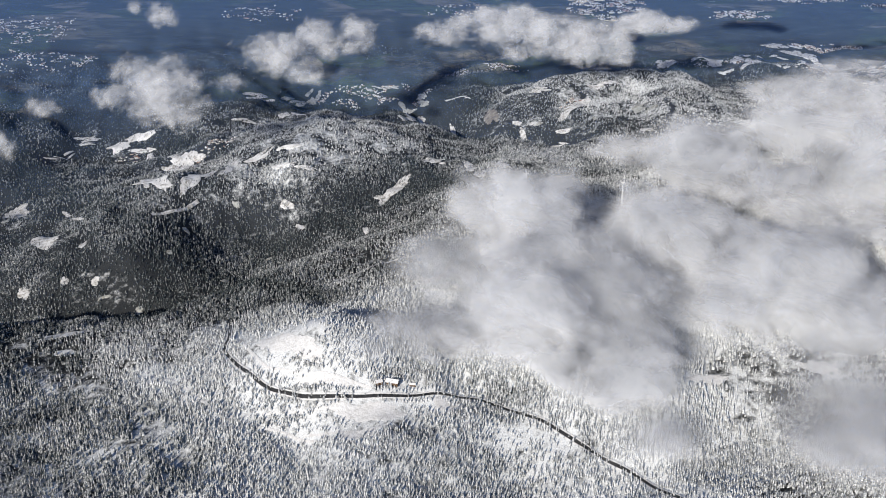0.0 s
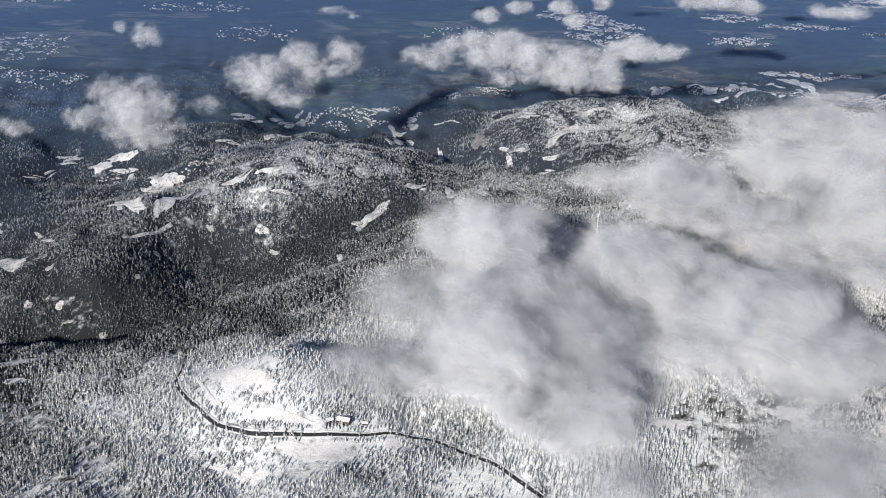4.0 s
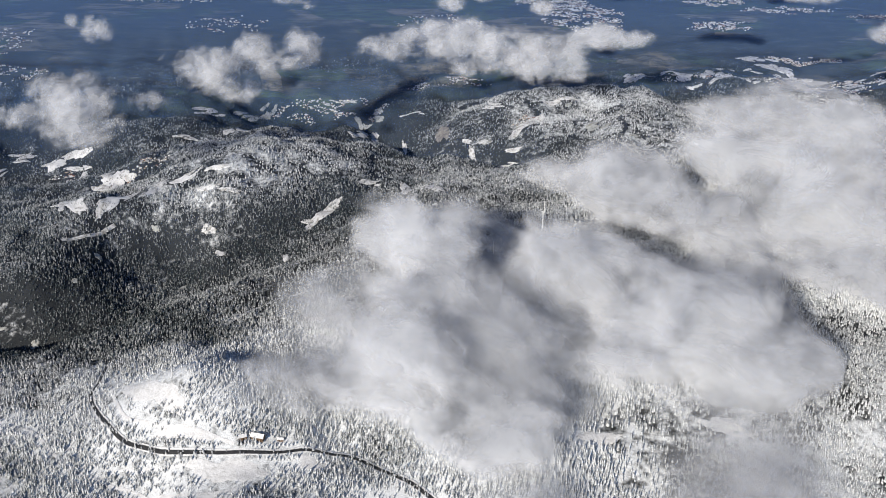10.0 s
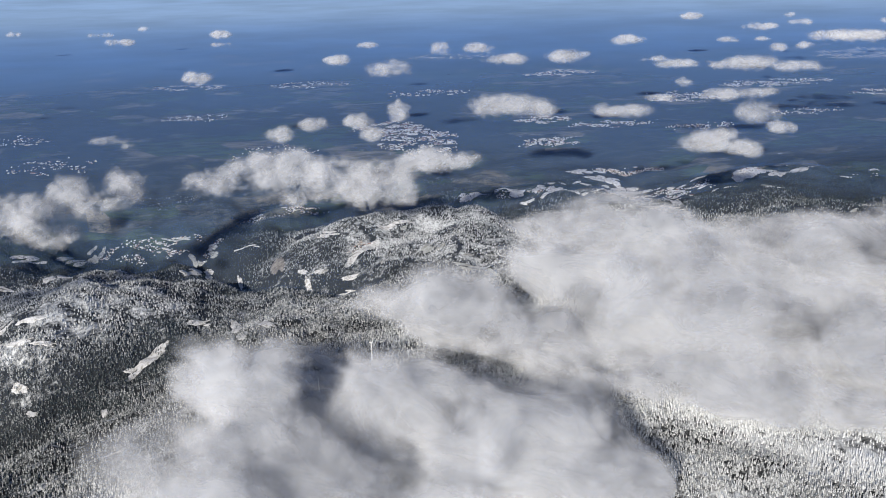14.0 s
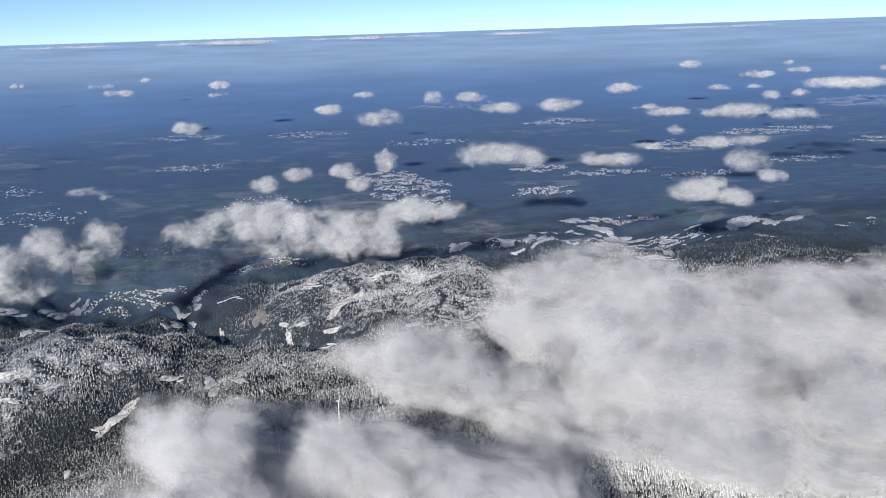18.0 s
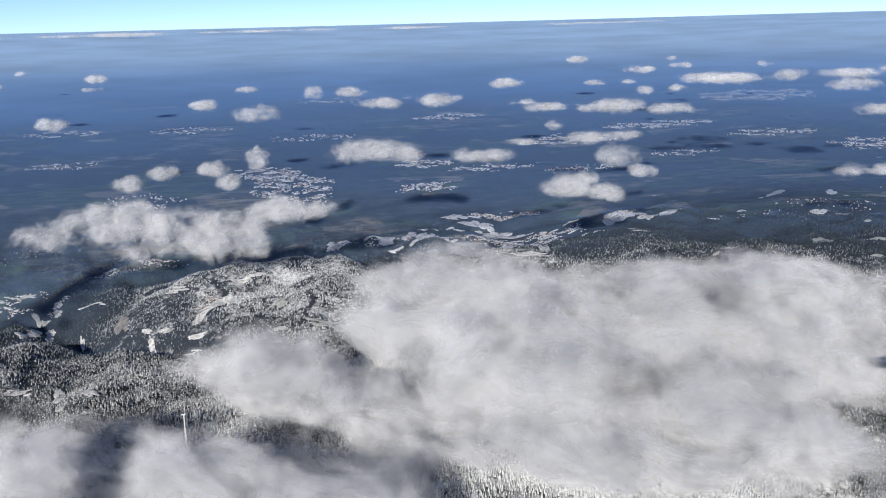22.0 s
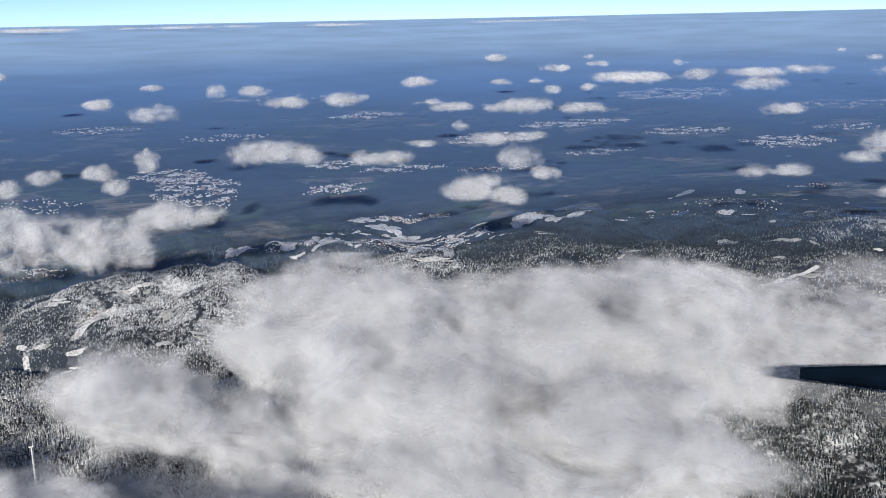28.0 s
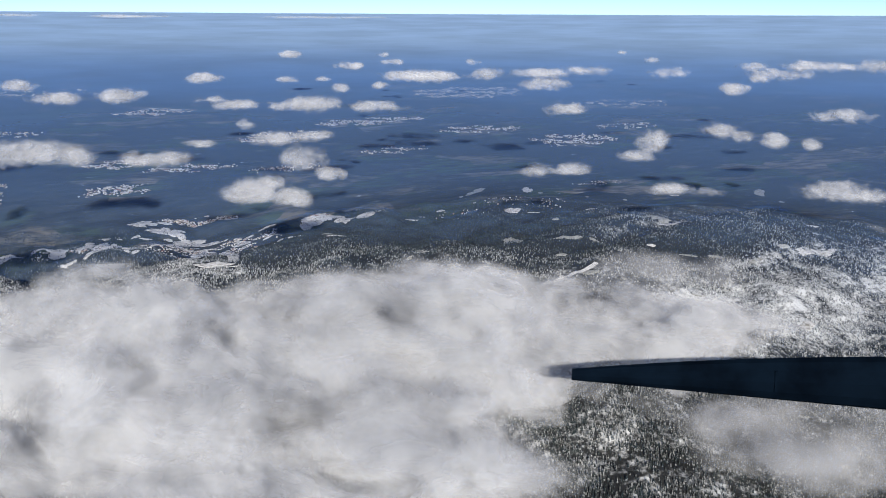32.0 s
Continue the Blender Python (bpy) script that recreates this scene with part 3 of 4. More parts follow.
cloud([(542, 550, 167, 11.3, 9.0, 8.3), (532, 550, 160, 13.4, 10.7, 4.5)], M_CLOUD_FAR, 2.3, 1.9, PUFF)
cloud([(601, 546, 173, 14.3, 11.4, 5.6), (620, 546, 167, 9.7, 7.8, 4.9)], M_CLOUD_FAR, 2.9, 2.4, PUFF)
cloud([(610, 509, 170, 9.3, 7.4, 5.0)], M_CLOUD_FAR, 1.9, 1.6, PUFF)
cloud([(643, 509, 165, 6.8, 5.5, 3.6)], M_CLOUD_FAR, 1.8, 1.4, PUFF)
cloud([(580, 436, 151, 22.2, 17.8, 5.2), (610, 436, 145, 14.5, 11.6, 4.0)], M_CLOUD_FAR, 4.4, 3.7, PUFF)
cloud([(506, 496, 149, 14.2, 11.4, 3.7)], M_CLOUD_FAR, 2.8, 2.4, PUFF)
cloud([(540, 496, 144, 12.0, 9.6, 2.5)], M_CLOUD_FAR, 2.4, 2.0, PUFF)
cloud([(698, 530, 180, 20.8, 16.6, 4.3)], M_CLOUD_FAR, 4.2, 3.5, PUFF)
cloud([(527, 624, 184, 13.7, 11.0, 4.0)], M_CLOUD_FAR, 2.7, 2.3, PUFF)
cloud([(435, 518, 161, 14.8, 11.9, 2.6), (455, 518, 161, 13.2, 10.5, 3.6)], M_CLOUD_FAR, 3.0, 2.5, PUFF)
cloud([(-131, 441, 140, 24, 19, 18), (-154, 473, 142, 14, 11, 11), (-115, 406, 136, 10, 8, 8), (-153, 435, 140, 14, 11, 7)], M_CLOUD_FAR, 4.8, 4.0, PUFF, swell=0.88)
cloud([(-96, 531, 142, 24, 20, 13), (-72, 493, 138, 11, 8, 9), (-108, 467, 138, 12, 9, 6)], M_CLOUD_FAR, 4.8, 4.0, PUFF, swell=0.88)
cloud([(-165, 564, 155, 14, 11, 8), (-189, 595, 155, 7, 6, 5)], M_CLOUD_FAR, 2.8, 2.3, PUFF, swell=0.88)
cloud([(-186, 433, 135, 10, 8, 6)], M_CLOUD_FAR, 2.0, 1.7, PUFF, swell=0.88)
cloud([(-187, 390, 130, 7, 5, 9)], M_CLOUD_FAR, 1.8, 1.4, PUFF, swell=0.88)

far_rng = np.random.default_rng(21)
for k in range(20):
    th, r = math.radians(far_rng.uniform(-24, 48)), far_rng.uniform(900, 1900)
    w = far_rng.uniform(7, 16)
    c = (60 + r * math.sin(th), 40 + r * math.cos(th), far_rng.uniform(182, 196))
    lobes = [(c[0] + far_rng.uniform(-0.7, 0.7) * w * j, c[1] + far_rng.uniform(-0.4, 0.4) * w, c[2], w, 0.8 * w, 0.36 * w) for j in range(far_rng.integers(1, 4))]
    cloud(lobes, M_CLOUD_FAR, 2.8, 2.4, "tiny ragged cloud far over the hazy plain")
cloud([(-1500, 4000, 250, 420, 60, 7), (-900, 4150, 252, 330, 60, 6), (-350, 4250, 250, 300, 60, 8), (250, 4300, 252, 380, 60, 6), (900, 4200, 250, 260, 60, 5), (1700, 3900, 250, 300, 60, 5)], M_CLOUD_BAND, 22.0, 9.0, "long low band of cloud along the horizon", -0.3)


# ---- meadows, roads ----
SPARSE = [(-50, 268, 15, 9, 0.30), (-24, 238, 18, 6, 0.35), (60, 248, 26, 10, 0.5), (-95, 232, 9, 4, 0.3), (140, 505, 26, 16, 0.5), (100, 250, 22, 8, 0.5), (505, 500, 30, 16, 0.35), (414, 449, 18, 9, 0.35)]   # thinly wooded ground: x, y, half axes, share
CLEAR = []          # ellipses kept free of trees: x, y, half length, half width, turn
TRACKS = []         # lines kept free of trees: points, half width


def meadow(x, y, a, b, turn=0.0, mat=None, name="snow_meadow", label="open snow-covered meadow among dark forest", lift=0.10, margin=0.0):
    """An irregular clearing draped over the ground."""
    seed = x * 0.37 + y * 0.11
    th = np.linspace(0, 2 * np.pi, 96, endpoint=False)
    rim = 0.92 + sum(0.20 / k ** 0.7 * np.sin(k * th + seed * (1 + 0.37 * k)) for k in (2, 3, 4, 5, 7, 10, 14, 21, 29, 37))
    rings = np.linspace(0, 1, 9)[1:]
    ca, sa = math.cos(radians(turn)), math.sin(radians(turn))
    X, Y = [np.array([0.0])], [np.array([0.0])]
    for r in rings:
        p, q = a * r * rim * np.cos(th), b * r * rim * np.sin(th)
        X.append(p * ca - q * sa)
        Y.append(p * sa + q * ca)
    X, Y = np.concatenate(X) + x, np.concatenate(Y) + y
    faces = [(1 + i * 96 + j, 1 + (i + 1) * 96 + j, 1 + (i + 1) * 96 + (j + 1) % 96, 1 + i * 96 + (j + 1) % 96) for i in range(7) for j in range(96)]
    faces += [(0, 1 + 2 * j, 2 + 2 * j, 1 + (2 * j + 2) % 96) for j in range(48)]
    Z = height(X, Y) + lift
    Z[-96:] -= lift - 0.12 if lift > 0.2 else 0.5 * lift
    CLEAR.append((x, y, a + margin, b + margin, turn))
    ob = mesh_from(name, np.stack([X, Y, Z], -1), faces, mat or M_MEADOW, None, True)
    return tagged(ob, label, "meadow", "meadows", "structure")


def patches(x, y, a, b, turn, count, **more):
    """A clearing broken into smaller fields by hedges and strips of wood."""
    g = np.random.default_rng(int(abs(x * 3 + y)))
    for k in range(count):
        p, q = g.uniform(-0.85, 0.85) * a, g.uniform(-1, 1) * b * (1 if count < 5 else 1.6)
        c, s_ = math.cos(radians(turn)), math.sin(radians(turn))
        meadow(x + p * c - q * s_, y + p * s_ + q * c, a * g.uniform(0.28, 0.55), b * g.uniform(0.22, 0.45), turn + g.uniform(-25, 25), **more)


def line(points, step=2.0):
    """A smooth line through points."""
    P = np.array(points, float)
    P = np.concatenate([[2 * P[0] - P[1]], P, [2 * P[-1] - P[-2]]])
    out = []
    for k in range(1, len(P) - 2):
        n = max(2, int(np.linalg.norm(P[k + 1] - P[k]) / step))
        for t in np.linspace(0, 1, n, endpoint=False):
            a, b, c, d = P[k - 1:k + 3]
            out.append(0.5 * (2 * b + (c - a) * t + (2 * a - 5 * b + 4 * c - d) * t * t + (3 * b - a - 3 * c + d) * t ** 3))
    out.append(P[-2])
    return np.array(out)


def strip(name, points, half, mat, label, lift=0.14, free=None, offset=0.0):
    """A road or track draped over the ground."""
    P = line(points)
    T = np.gradient(P, axis=0)
    T /= np.linalg.norm(T, axis=1)[:, None]
    N = np.stack([-T[:, 1], T[:, 0]], -1)
    P = P + N * offset
    V = np.concatenate([np.column_stack([Q := P + N * half * s, height(Q[:, 0], Q[:, 1]) + lift - 0.03 * abs(s)]) for s in (-1, 0, 1)])
    n = len(P)
    F = [(r * n + i, r * n + i + 1, (r + 1) * n + i + 1, (r + 1) * n + i) for r in range(2) for i in range(n - 1)]
    if free:
        TRACKS.append((P[::2], free))
    ob = mesh_from(name, V, np.array(F)[:, ::-1], mat, None, True)
    return tagged(ob, label, "road", kind="structure")


MAIN_ROAD = [(-74.5, 300.0), (-73.0, 292.0), (-71.9, 284.9), (-72.3, 279.8), (-69.4, 272.6), (-62.9, 263.1), (-56.9, 255.8), (-50.8, 251.0), (-43.6, 248.8), (-34.8, 246.3), (-24.8, 246.2), (-14.8, 246.4), (-4.9, 247.6), (5.8, 248.3), (13.7, 246.3), (26.0, 235.6), (34.2, 226.6), (41.9, 217.9), (48.5, 212.3), (59.5, 200.6), (75.0, 184.0)]
strip("road", MAIN_ROAD, 0.50, M_ASPHALT, "cleared dark wet asphalt mountain road between snowbanks", 0.22, 1.35)
strip("snowbank", MAIN_ROAD, 0.18, M_SNOW, "ploughed snowbank beside the mountain road", 0.34, None, 0.72)
strip("snowbank", MAIN_ROAD, 0.18, M_SNOW, "ploughed snowbank beside the mountain road", 0.30, None, -0.72)
strip("forest_track", [(-66.3, 280.2), (-63.1, 273.5), (-56.3, 261.8), (-51.1, 257.8), (-39.1, 253.2), (-28.6, 250.8), (-20.8, 248.4)], 0.45, M_SNOW, "snow-covered track looping up the hill", 0.16, 1.8)
strip("forest_track", [(-97.6, 271.6), (-88.9, 267.6), (-82.6, 262.1), (-76.2, 255.0), (-68.3, 247.9), (-60.4, 243.2), (-54.0, 240.5), (-45.3, 238.0), (-36.3, 233.0)], 0.45, M_SNOW, "snow-covered forest track", 0.16, 1.3)
strip("forest_track", [(-54.0, 244.7), (-43.0, 244.4), (-34.4, 243.3), (-29.4, 242.8)], 0.35, M_SNOW, "snow-covered track beside the open meadow", 0.16, 1.0)
strip("forest_track", [(-40.2, 236.7), (-29.8, 233.6), (-16.9, 233.7)], 0.4, M_SNOW, "narrow snow-covered forest track", 0.16, 0.9)
strip("forest_track", [(-136.1, 416.5), (-127.0, 425.8), (-119.4, 437.6)], 0.8, M_MEADOW, "snowy track across a dark wooded slope", 0.3, 1.6)
strip("forest_track", [(-43.9, 332.3), (-32.5, 347.0), (-15.3, 356.7)], 0.7, M_MEADOW, "snowy track along a spruce ridge", 0.2, 1.4)
strip("ridge_road", [(132.8, 569.8), (132.7, 559.5), (129.7, 541.8), (130.1, 530.0), (127.2, 521.5)], 0.9, M_ASPHALT, "dark winding road on the bare ridge", 0.3, 1.8)
SLOPE_CLEARINGS = [(-222.9, 466.0, 13.0, 7.5, 118), (-183.5, 404.8, 10.1, 5.9, 151), (-177.9, 365.7, 3.4, 2.6, 100), (-135.7, 303.8, 7.8, 2.5, 29), (-24.5, 455.6, 13.3, 3.4, 59), (-30.4, 449.4, 4.5, 2.0, 0), (-76.8, 441.2, 4.5, 1.9, 164), (-68.3, 425.2, 4.4, 1.5, 124), (-5.6, 482.8, 6.3, 2.0, 24), (-30.9, 392.9, 13.8, 3.0, 114), (-35.6, 411.1, 4.4, 1.3, 99), (-160.9, 393.1, 3.0, 1.8, 95), (-161.9, 370.7, 2.1, 1.4, 57), (-149.3, 372.4, 2.1, 1.8, 39), (-186.4, 442.3, 9.1, 1.4, 125), (-172.2, 419.8, 7.0, 1.2, 132)]
VALLEY_MEADOWS = [(-198.3, 562.3, 8.5, 6.3, 14), (-184.7, 570.6, 8.3, 5.2, 13), (-175.1, 545.4, 12.5, 2.5, 114), (-184.7, 557.5, 9.7, 2.7, 169), (-146.4, 514.0, 18.2, 7.1, 126), (-142.7, 447.9, 19.8, 6.3, 126), (-122.5, 452.5, 14.9, 5.7, 69), (-109.3, 468.3, 14.1, 3.1, 80), (-98.5, 479.4, 9.4, 2.5, 42), (-79.8, 483.9, 7.7, 2.3, 0), (-134.8, 438.4, 4.2, 1.9, 20), (-80.6, 461.9, 8.0, 1.8, 166), (-70.0, 458.3, 7.4, 1.4, 174)]
GORGE_FIELDS = [(-100.5, 679.0, 16.6, 5.5, 74), (-76.2, 651.8, 16.9, 4.7, 85), (-90.6, 588.1, 18.8, 7.8, 119), (-46.3, 697.3, 12.4, 3.0, 170), (-15.3, 657.0, 20.6, 5.6, 128), (9.6, 627.1, 9.6, 2.5, 145), (-16.8, 617.7, 20.8, 5.7, 97), (-28.3, 615.0, 10.5, 7.6, 50), (57.0, 595.0, 10.7, 3.7, 129), (69.6, 536.0, 5.9, 1.4, 3), (15.2, 464.5, 19.1, 7.3, 126), (-4.6, 481.5, 4.9, 2.3, 9)]
FOOT_FIELDS = [(-217.4, 568.3, 12.6, 4.2, 33), (-229.7, 541.6, 10.9, 1.9, 54), (-129.6, 646.7, 11.3, 10.0, 19), (-123.0, 579.0, 8.6, 3.2, 7), (-102.1, 681.7, 19.3, 5.5, 64)]
RIDGE_CLEARINGS = [(79.2, 566.2, 15.3, 4.1, 51), (85.7, 573.9, 4.4, 4.0, 4), (47.8, 546.6, 10.2, 1.6, 101), (54.1, 553.8, 4.9, 1.9, 149), (70.6, 544.3, 5.3, 1.6, 5), (6.1, 600.7, 9.4, 1.3, 99), (94.9, 469.5, 3.0, 2.0, 135), (44.6, 561.8, 4.6, 1.4, 132), (111.6, 507.5, 5.2, 2.5, 127), (96.5, 593.4, 7.0, 2.1, 20), (106.7, 597.4, 6.3, 1.5, 16)]
BARE_RIDGE = [(115.5, 549.2, 13.2, 9.9, 129), (133.1, 552.2, 13.1, 5.4, 104), (148.6, 506.2, 23.7, 6.8, 118), (133.1, 497.1, 14.9, 4.6, 127), (148.8, 397.6, 8.9, 7.0, 153)]
TOWN_FIELDS = [(169.1, 704.7, 23.6, 10.6, 73), (196.2, 691.4, 17.1, 11.8, 81), (224.6, 688.5, 38.1, 12.5, 61), (279.8, 703.4, 18.5, 13.2, 139), (264.6, 758.3, 15.9, 6.9, 126), (271.8, 637.0, 45.8, 15.3, 79), (196.0, 668.0, 5.9, 3.5, 136), (267.7, 729.5, 14.9, 8.6, 123), (263.7, 580.8, 13.2, 3.5, 157), (304.0, 661.4, 15.4, 3.6, 105), (353.4, 645.2, 24.7, 11.6, 80), (373.3, 627.4, 23.4, 6.7, 49)]
PLATEAU_CLEARINGS = [(517.9, 512.1, 42.2, 23.6, 49), (414.7, 449.2, 21.1, 10.6, 165), (512.1, 431.2, 21.7, 7.0, 163), (452.0, 410.8, 15.9, 3.8, 168), (559.6, 430.0, 15.7, 4.9, 5), (478.6, 366.0, 7.3, 3.5, 3), (473.6, 606.0, 6.6, 4.6, 102), (504.9, 705.1, 19.0, 5.0, 43), (537.6, 683.8, 12.4, 3.9, 54), (361.2, 492.7, 6.5, 2.1, 1), (708.5, 608.1, 14.6, 4.9, 41), (636.3, 529.5, 55.7, 19.1, 46), (416.7, 519.4, 11.4, 5.4, 76), (445.0, 504.7, 7.9, 2.6, 141)]
JUNCTION_SNOW = [(-20.9, 240.9, 10.4, 4.4, 172), (1.9, 243.8, 5.6, 2.7, 4), (-48.3, 266.2, 14.7, 4.0, 142), (-36.4, 251.5, 10.4, 1.7, 165), (-91.4, 250.0, 4.2, 1.9, 177), (-81.5, 232.6, 4.3, 1.5, 11), (-131.2, 292.4, 4.3, 2.1, 27), (47.0, 235.6, 6.5, 2.3, 173), (111.9, 247.3, 5.9, 2.8, 171), (79.0, 244.4, 6.3, 2.3, 7), (-23.1, 231.5, 6.3, 2.0, 5)]
for x, y, a, b, turn in SLOPE_CLEARINGS + RIDGE_CLEARINGS:
    meadow(x, y, a, b, turn, lift=0.3)
for x, y, a, b, turn in VALLEY_MEADOWS:
    meadow(x, y, 0.8 * a, 0.8 * b, turn, M_SNOW, lift=0.32, margin=0.5, label="open snow-covered meadow in a forest valley")
    patches(x, y, a, b, turn, 3, lift=0.40, margin=0.5, label="small snowy paddock in a forest valley")
for x, y, a, b, turn in GORGE_FIELDS + FOOT_FIELDS:
    patches(x, y, a, b, turn, 4, mat=M_THIN if y > 655 else None, lift=0.36, margin=1.0, label="snow-dusted field beside a valley village")
for x, y, a, b, turn in BARE_RIDGE:
    patches(x, y, a, 0.7 * b, turn, 4, mat=M_THIN, lift=0.3, label="thinly snowed open ground on a wooded ridge")
for x, y, a, b, turn in TOWN_FIELDS:
    meadow(x, y, 0.6 * a, 0.6 * b, turn, M_SNOW if x < 240 or x > 340 else None, lift=0.36, margin=2.0, label="snow-covered field beside a valley town")
    patches(x, y, a, b, turn, 4, lift=0.42, margin=1.0, label="snow-covered field beside a valley town")
for k, (x, y, a, b, turn) in enumerate(PLATEAU_CLEARINGS):
    if k in (0, 1, 2, 3, 11):
        x, y, a, b = x + 3, y, 0.25 * a, 0.25 * b
    meadow(x, y, a, b, turn, None if k in (4, 5, 6, 8) else M_THIN, lift=0.32, margin=-0.5, label="thinly snowed clearing on a forested plateau")
for x, y, a, b, turn in JUNCTION_SNOW:
    meadow(x, y, a, b, turn, M_SNOW, lift=0.10, label="smooth bright snow clearing beside the mountain road")
g = np.random.default_rng(5)
for k in range(16):
    x, y = g.uniform(-235, -70), g.uniform(325, 470)
    meadow(x, y, g.uniform(1.0, 3.2), g.uniform(0.8, 2.0), g.uniform(-30, 40), M_THIN, lift=0.3, label="small snowy clearing on a dark wooded slope")
for k in range(12):
    x, y = g.uniform(30, 150), g.uniform(480, 600)
    meadow(x, y, g.uniform(1.2, 3.6), g.uniform(0.8, 2.2), g.uniform(-20, 40), M_THIN, lift=0.3, label="small snowy clearing on a forested ridge")
for k in range(60):
    x = g.uniform(230, 330)
    y = 690 - (x - 230) * 0.45 + g.uniform(-40, 45)
    meadow(x, y, g.uniform(1.4, 4.5), g.uniform(0.9, 2.4), g.uniform(-35, 15), lift=0.4, margin=1.4, label="snow-covered garden among the houses of a valley town")
for k in range(46):
    x, y = g.uniform(330, 640), g.uniform(430, 700)
    meadow(x, y, g.uniform(1.4, 6.0), g.uniform(0.9, 2.6), g.uniform(-50, -10), M_THIN if k % 3 else None, lift=0.34, label="small snowy clearing on a forested plateau")
strip("ski_slope", [(380.7, 439.7), (394.5, 445.1), (409.1, 451.1), (425.8, 454.7)], 1.3, M_SNOW, "white groomed ski slope cut through forest", 0.42, 2.4)
meadow(30, 584, 12, 4.2, 92, M_ROCK, "quarry_face", "bare pale rock face on the wooded slope", 0.3, 1.0)


# towns and villages: x, y, half axes, turn, houses, label, share of halls, size
TOWNS = [(-135, 520, 22, 7, 25, 112, 'snowy village in a forest valley'), (-189, 549, 9, 6, 0, 50, 'hamlet on a snowy meadow'), (215, 682, 40, 12, -15, 260, 'snow-roofed town stretched along a valley'), (284, 655, 42, 34, -20, 1100, 'snow-roofed town in a wooded valley'), (300, 756, 34, 10, -5, 475, 'red-roofed town quarter below the hills'), (350, 652, 12, 7, 0, 137, 'hilltop village with snowy roofs'), (150, 905, 40, 76, 0, 832, 'large town with pale industrial halls on the plain', 0.3, 1.07), (264, 862, 34, 18, 5, 288, 'village strung along a road on the plain', 0.1, 1.0), (343, 937, 45, 24, 0, 352, 'village on the hazy plain', 0.1, 1.07), (289, 990, 34, 28, 0, 256, 'village with halls on the plain', 0.3, 1.16), (491, 1110, 60, 44, 10, 608, 'red-roofed town on the hazy plain', 0.15, 1.32), (640, 1188, 80, 32, 0, 416, 'long town on the hazy plain', 0.2, 1.49), (416, 1402, 60, 40, 0, 240, 'distant village on the plain', 0.2, 1.65)] + \
    [(770, 937, 60, 44, 15, 512, 'town on the far plateau', 0.1, 1.24), (724, 1061, 60, 32, -10, 352, 'town on the far plateau', 0.1, 1.24), (935, 1444, 110, 80, 0, 672, 'distant town in haze', 0.2, 1.82), (-337, 782, 40, 50, 20, 416, 'town with industrial halls on the dark plain', 0.3, 1.07), (-300, 700, 50, 25, 0, 412, 'red-roofed town on the dark plain', 0.05, 1.1), (-60, 690, 40, 16, 0, 325, 'village on the dark plain', 0.05, 1.1), (31, 705, 34, 10, 0, 200, 'village at the foot of the hills', 0.05, 1.1), (-73, 1117, 40, 32, 0, 144, 'village on the hazy plain', 0.1, 1.16), (-111, 1414, 70, 40, 0, 176, 'distant village on the plain', 0.2, 1.49), (-20, 664, 14, 5, 10, 87, 'village on a snowy meadow'), (80, 574, 4, 12, -50, 62, 'village strung along a snowy forest clearing'), (59, 1388, 60, 40, 0, 144, 'distant village on the plain', 0.2, 1.49), (480, 628, 60, 30, 0, 150, 'scattered houses in snowy forest')] + \
    [(128, 985, 40, 44, 0, 384, 'town suburbs on the plain', 0.25, 1.16), (-250, 1000, 60, 40, 0, 160, 'village on the hazy plain', 0.2, 1.12), (-160, 860, 40, 32, 10, 170, 'village on the dark plain', 0.1, 1.0), (20, 880, 40, 28, -5, 170, 'village on the dark plain', 0.1, 1.0), (200, 1250, 60, 32, 0, 150, 'distant village on the plain', 0.2, 1.32), (420, 900, 40, 20, 10, 180, 'village below wooded hills', 0.1, 1.0), (560, 960, 46, 24, 5, 190, 'village below wooded hills', 0.1, 1.06), (1050, 1200, 90, 52, 0, 240, 'distant town on the far plateau', 0.2, 1.45), (620, 700, 30, 10, 0, 70, 'scattered farm houses in snowy forest'), (-430, 1050, 60, 48, 0, 220, 'distant town on the plain', 0.2, 1.25), (330, 1700, 120, 48, 0, 160, 'distant town in haze', 0.3, 1.98), (900, 1000, 50, 28, 0, 140, 'village on the far plateau', 0.1, 1.19)]
CLEAR += [(row[0], row[1], 0.85 * row[2], 0.85 * row[3], row[4]) for row in TOWNS if row[1] < 790 and row[0] < 420]


# ---- forest ----
def inside(x, y, margin=0.0):
    hit = np.zeros(len(x), bool)
    order = np.argsort(x)
    xs = x[order]
    for cx, cy, a, b, turn in CLEAR:
        far_x = max(a, b) * 1.02 + margin
        pick = order[np.searchsorted(xs, cx - far_x):np.searchsorted(xs, cx + far_x)]
        ca, sa = math.cos(radians(turn)), math.sin(radians(turn))
        p, q = (x[pick] - cx) * ca + (y[pick] - cy) * sa, -(x[pick] - cx) * sa + (y[pick] - cy) * ca
        hit[pick[(p / (a * 1.02 + margin)) ** 2 + (q / (b * 1.02 + margin)) ** 2 < 1]] = True
    for P, half in TRACKS:
        near = (x > P[:, 0].min() - 3) & (x < P[:, 0].max() + 3) & (y > P[:, 1].min() - 3) & (y < P[:, 1].max() + 3)
        idx = np.nonzero(near)[0]
        for s in range(0, len(idx), 20000):
            sub = idx[s:s + 20000]
            d = np.min((x[sub, None] - P[None, :, 0]) ** 2 + (y[sub, None] - P[None, :, 1]) ** 2, 1)
            hit[sub[d < (half + 0.3) ** 2]] = True
    return hit


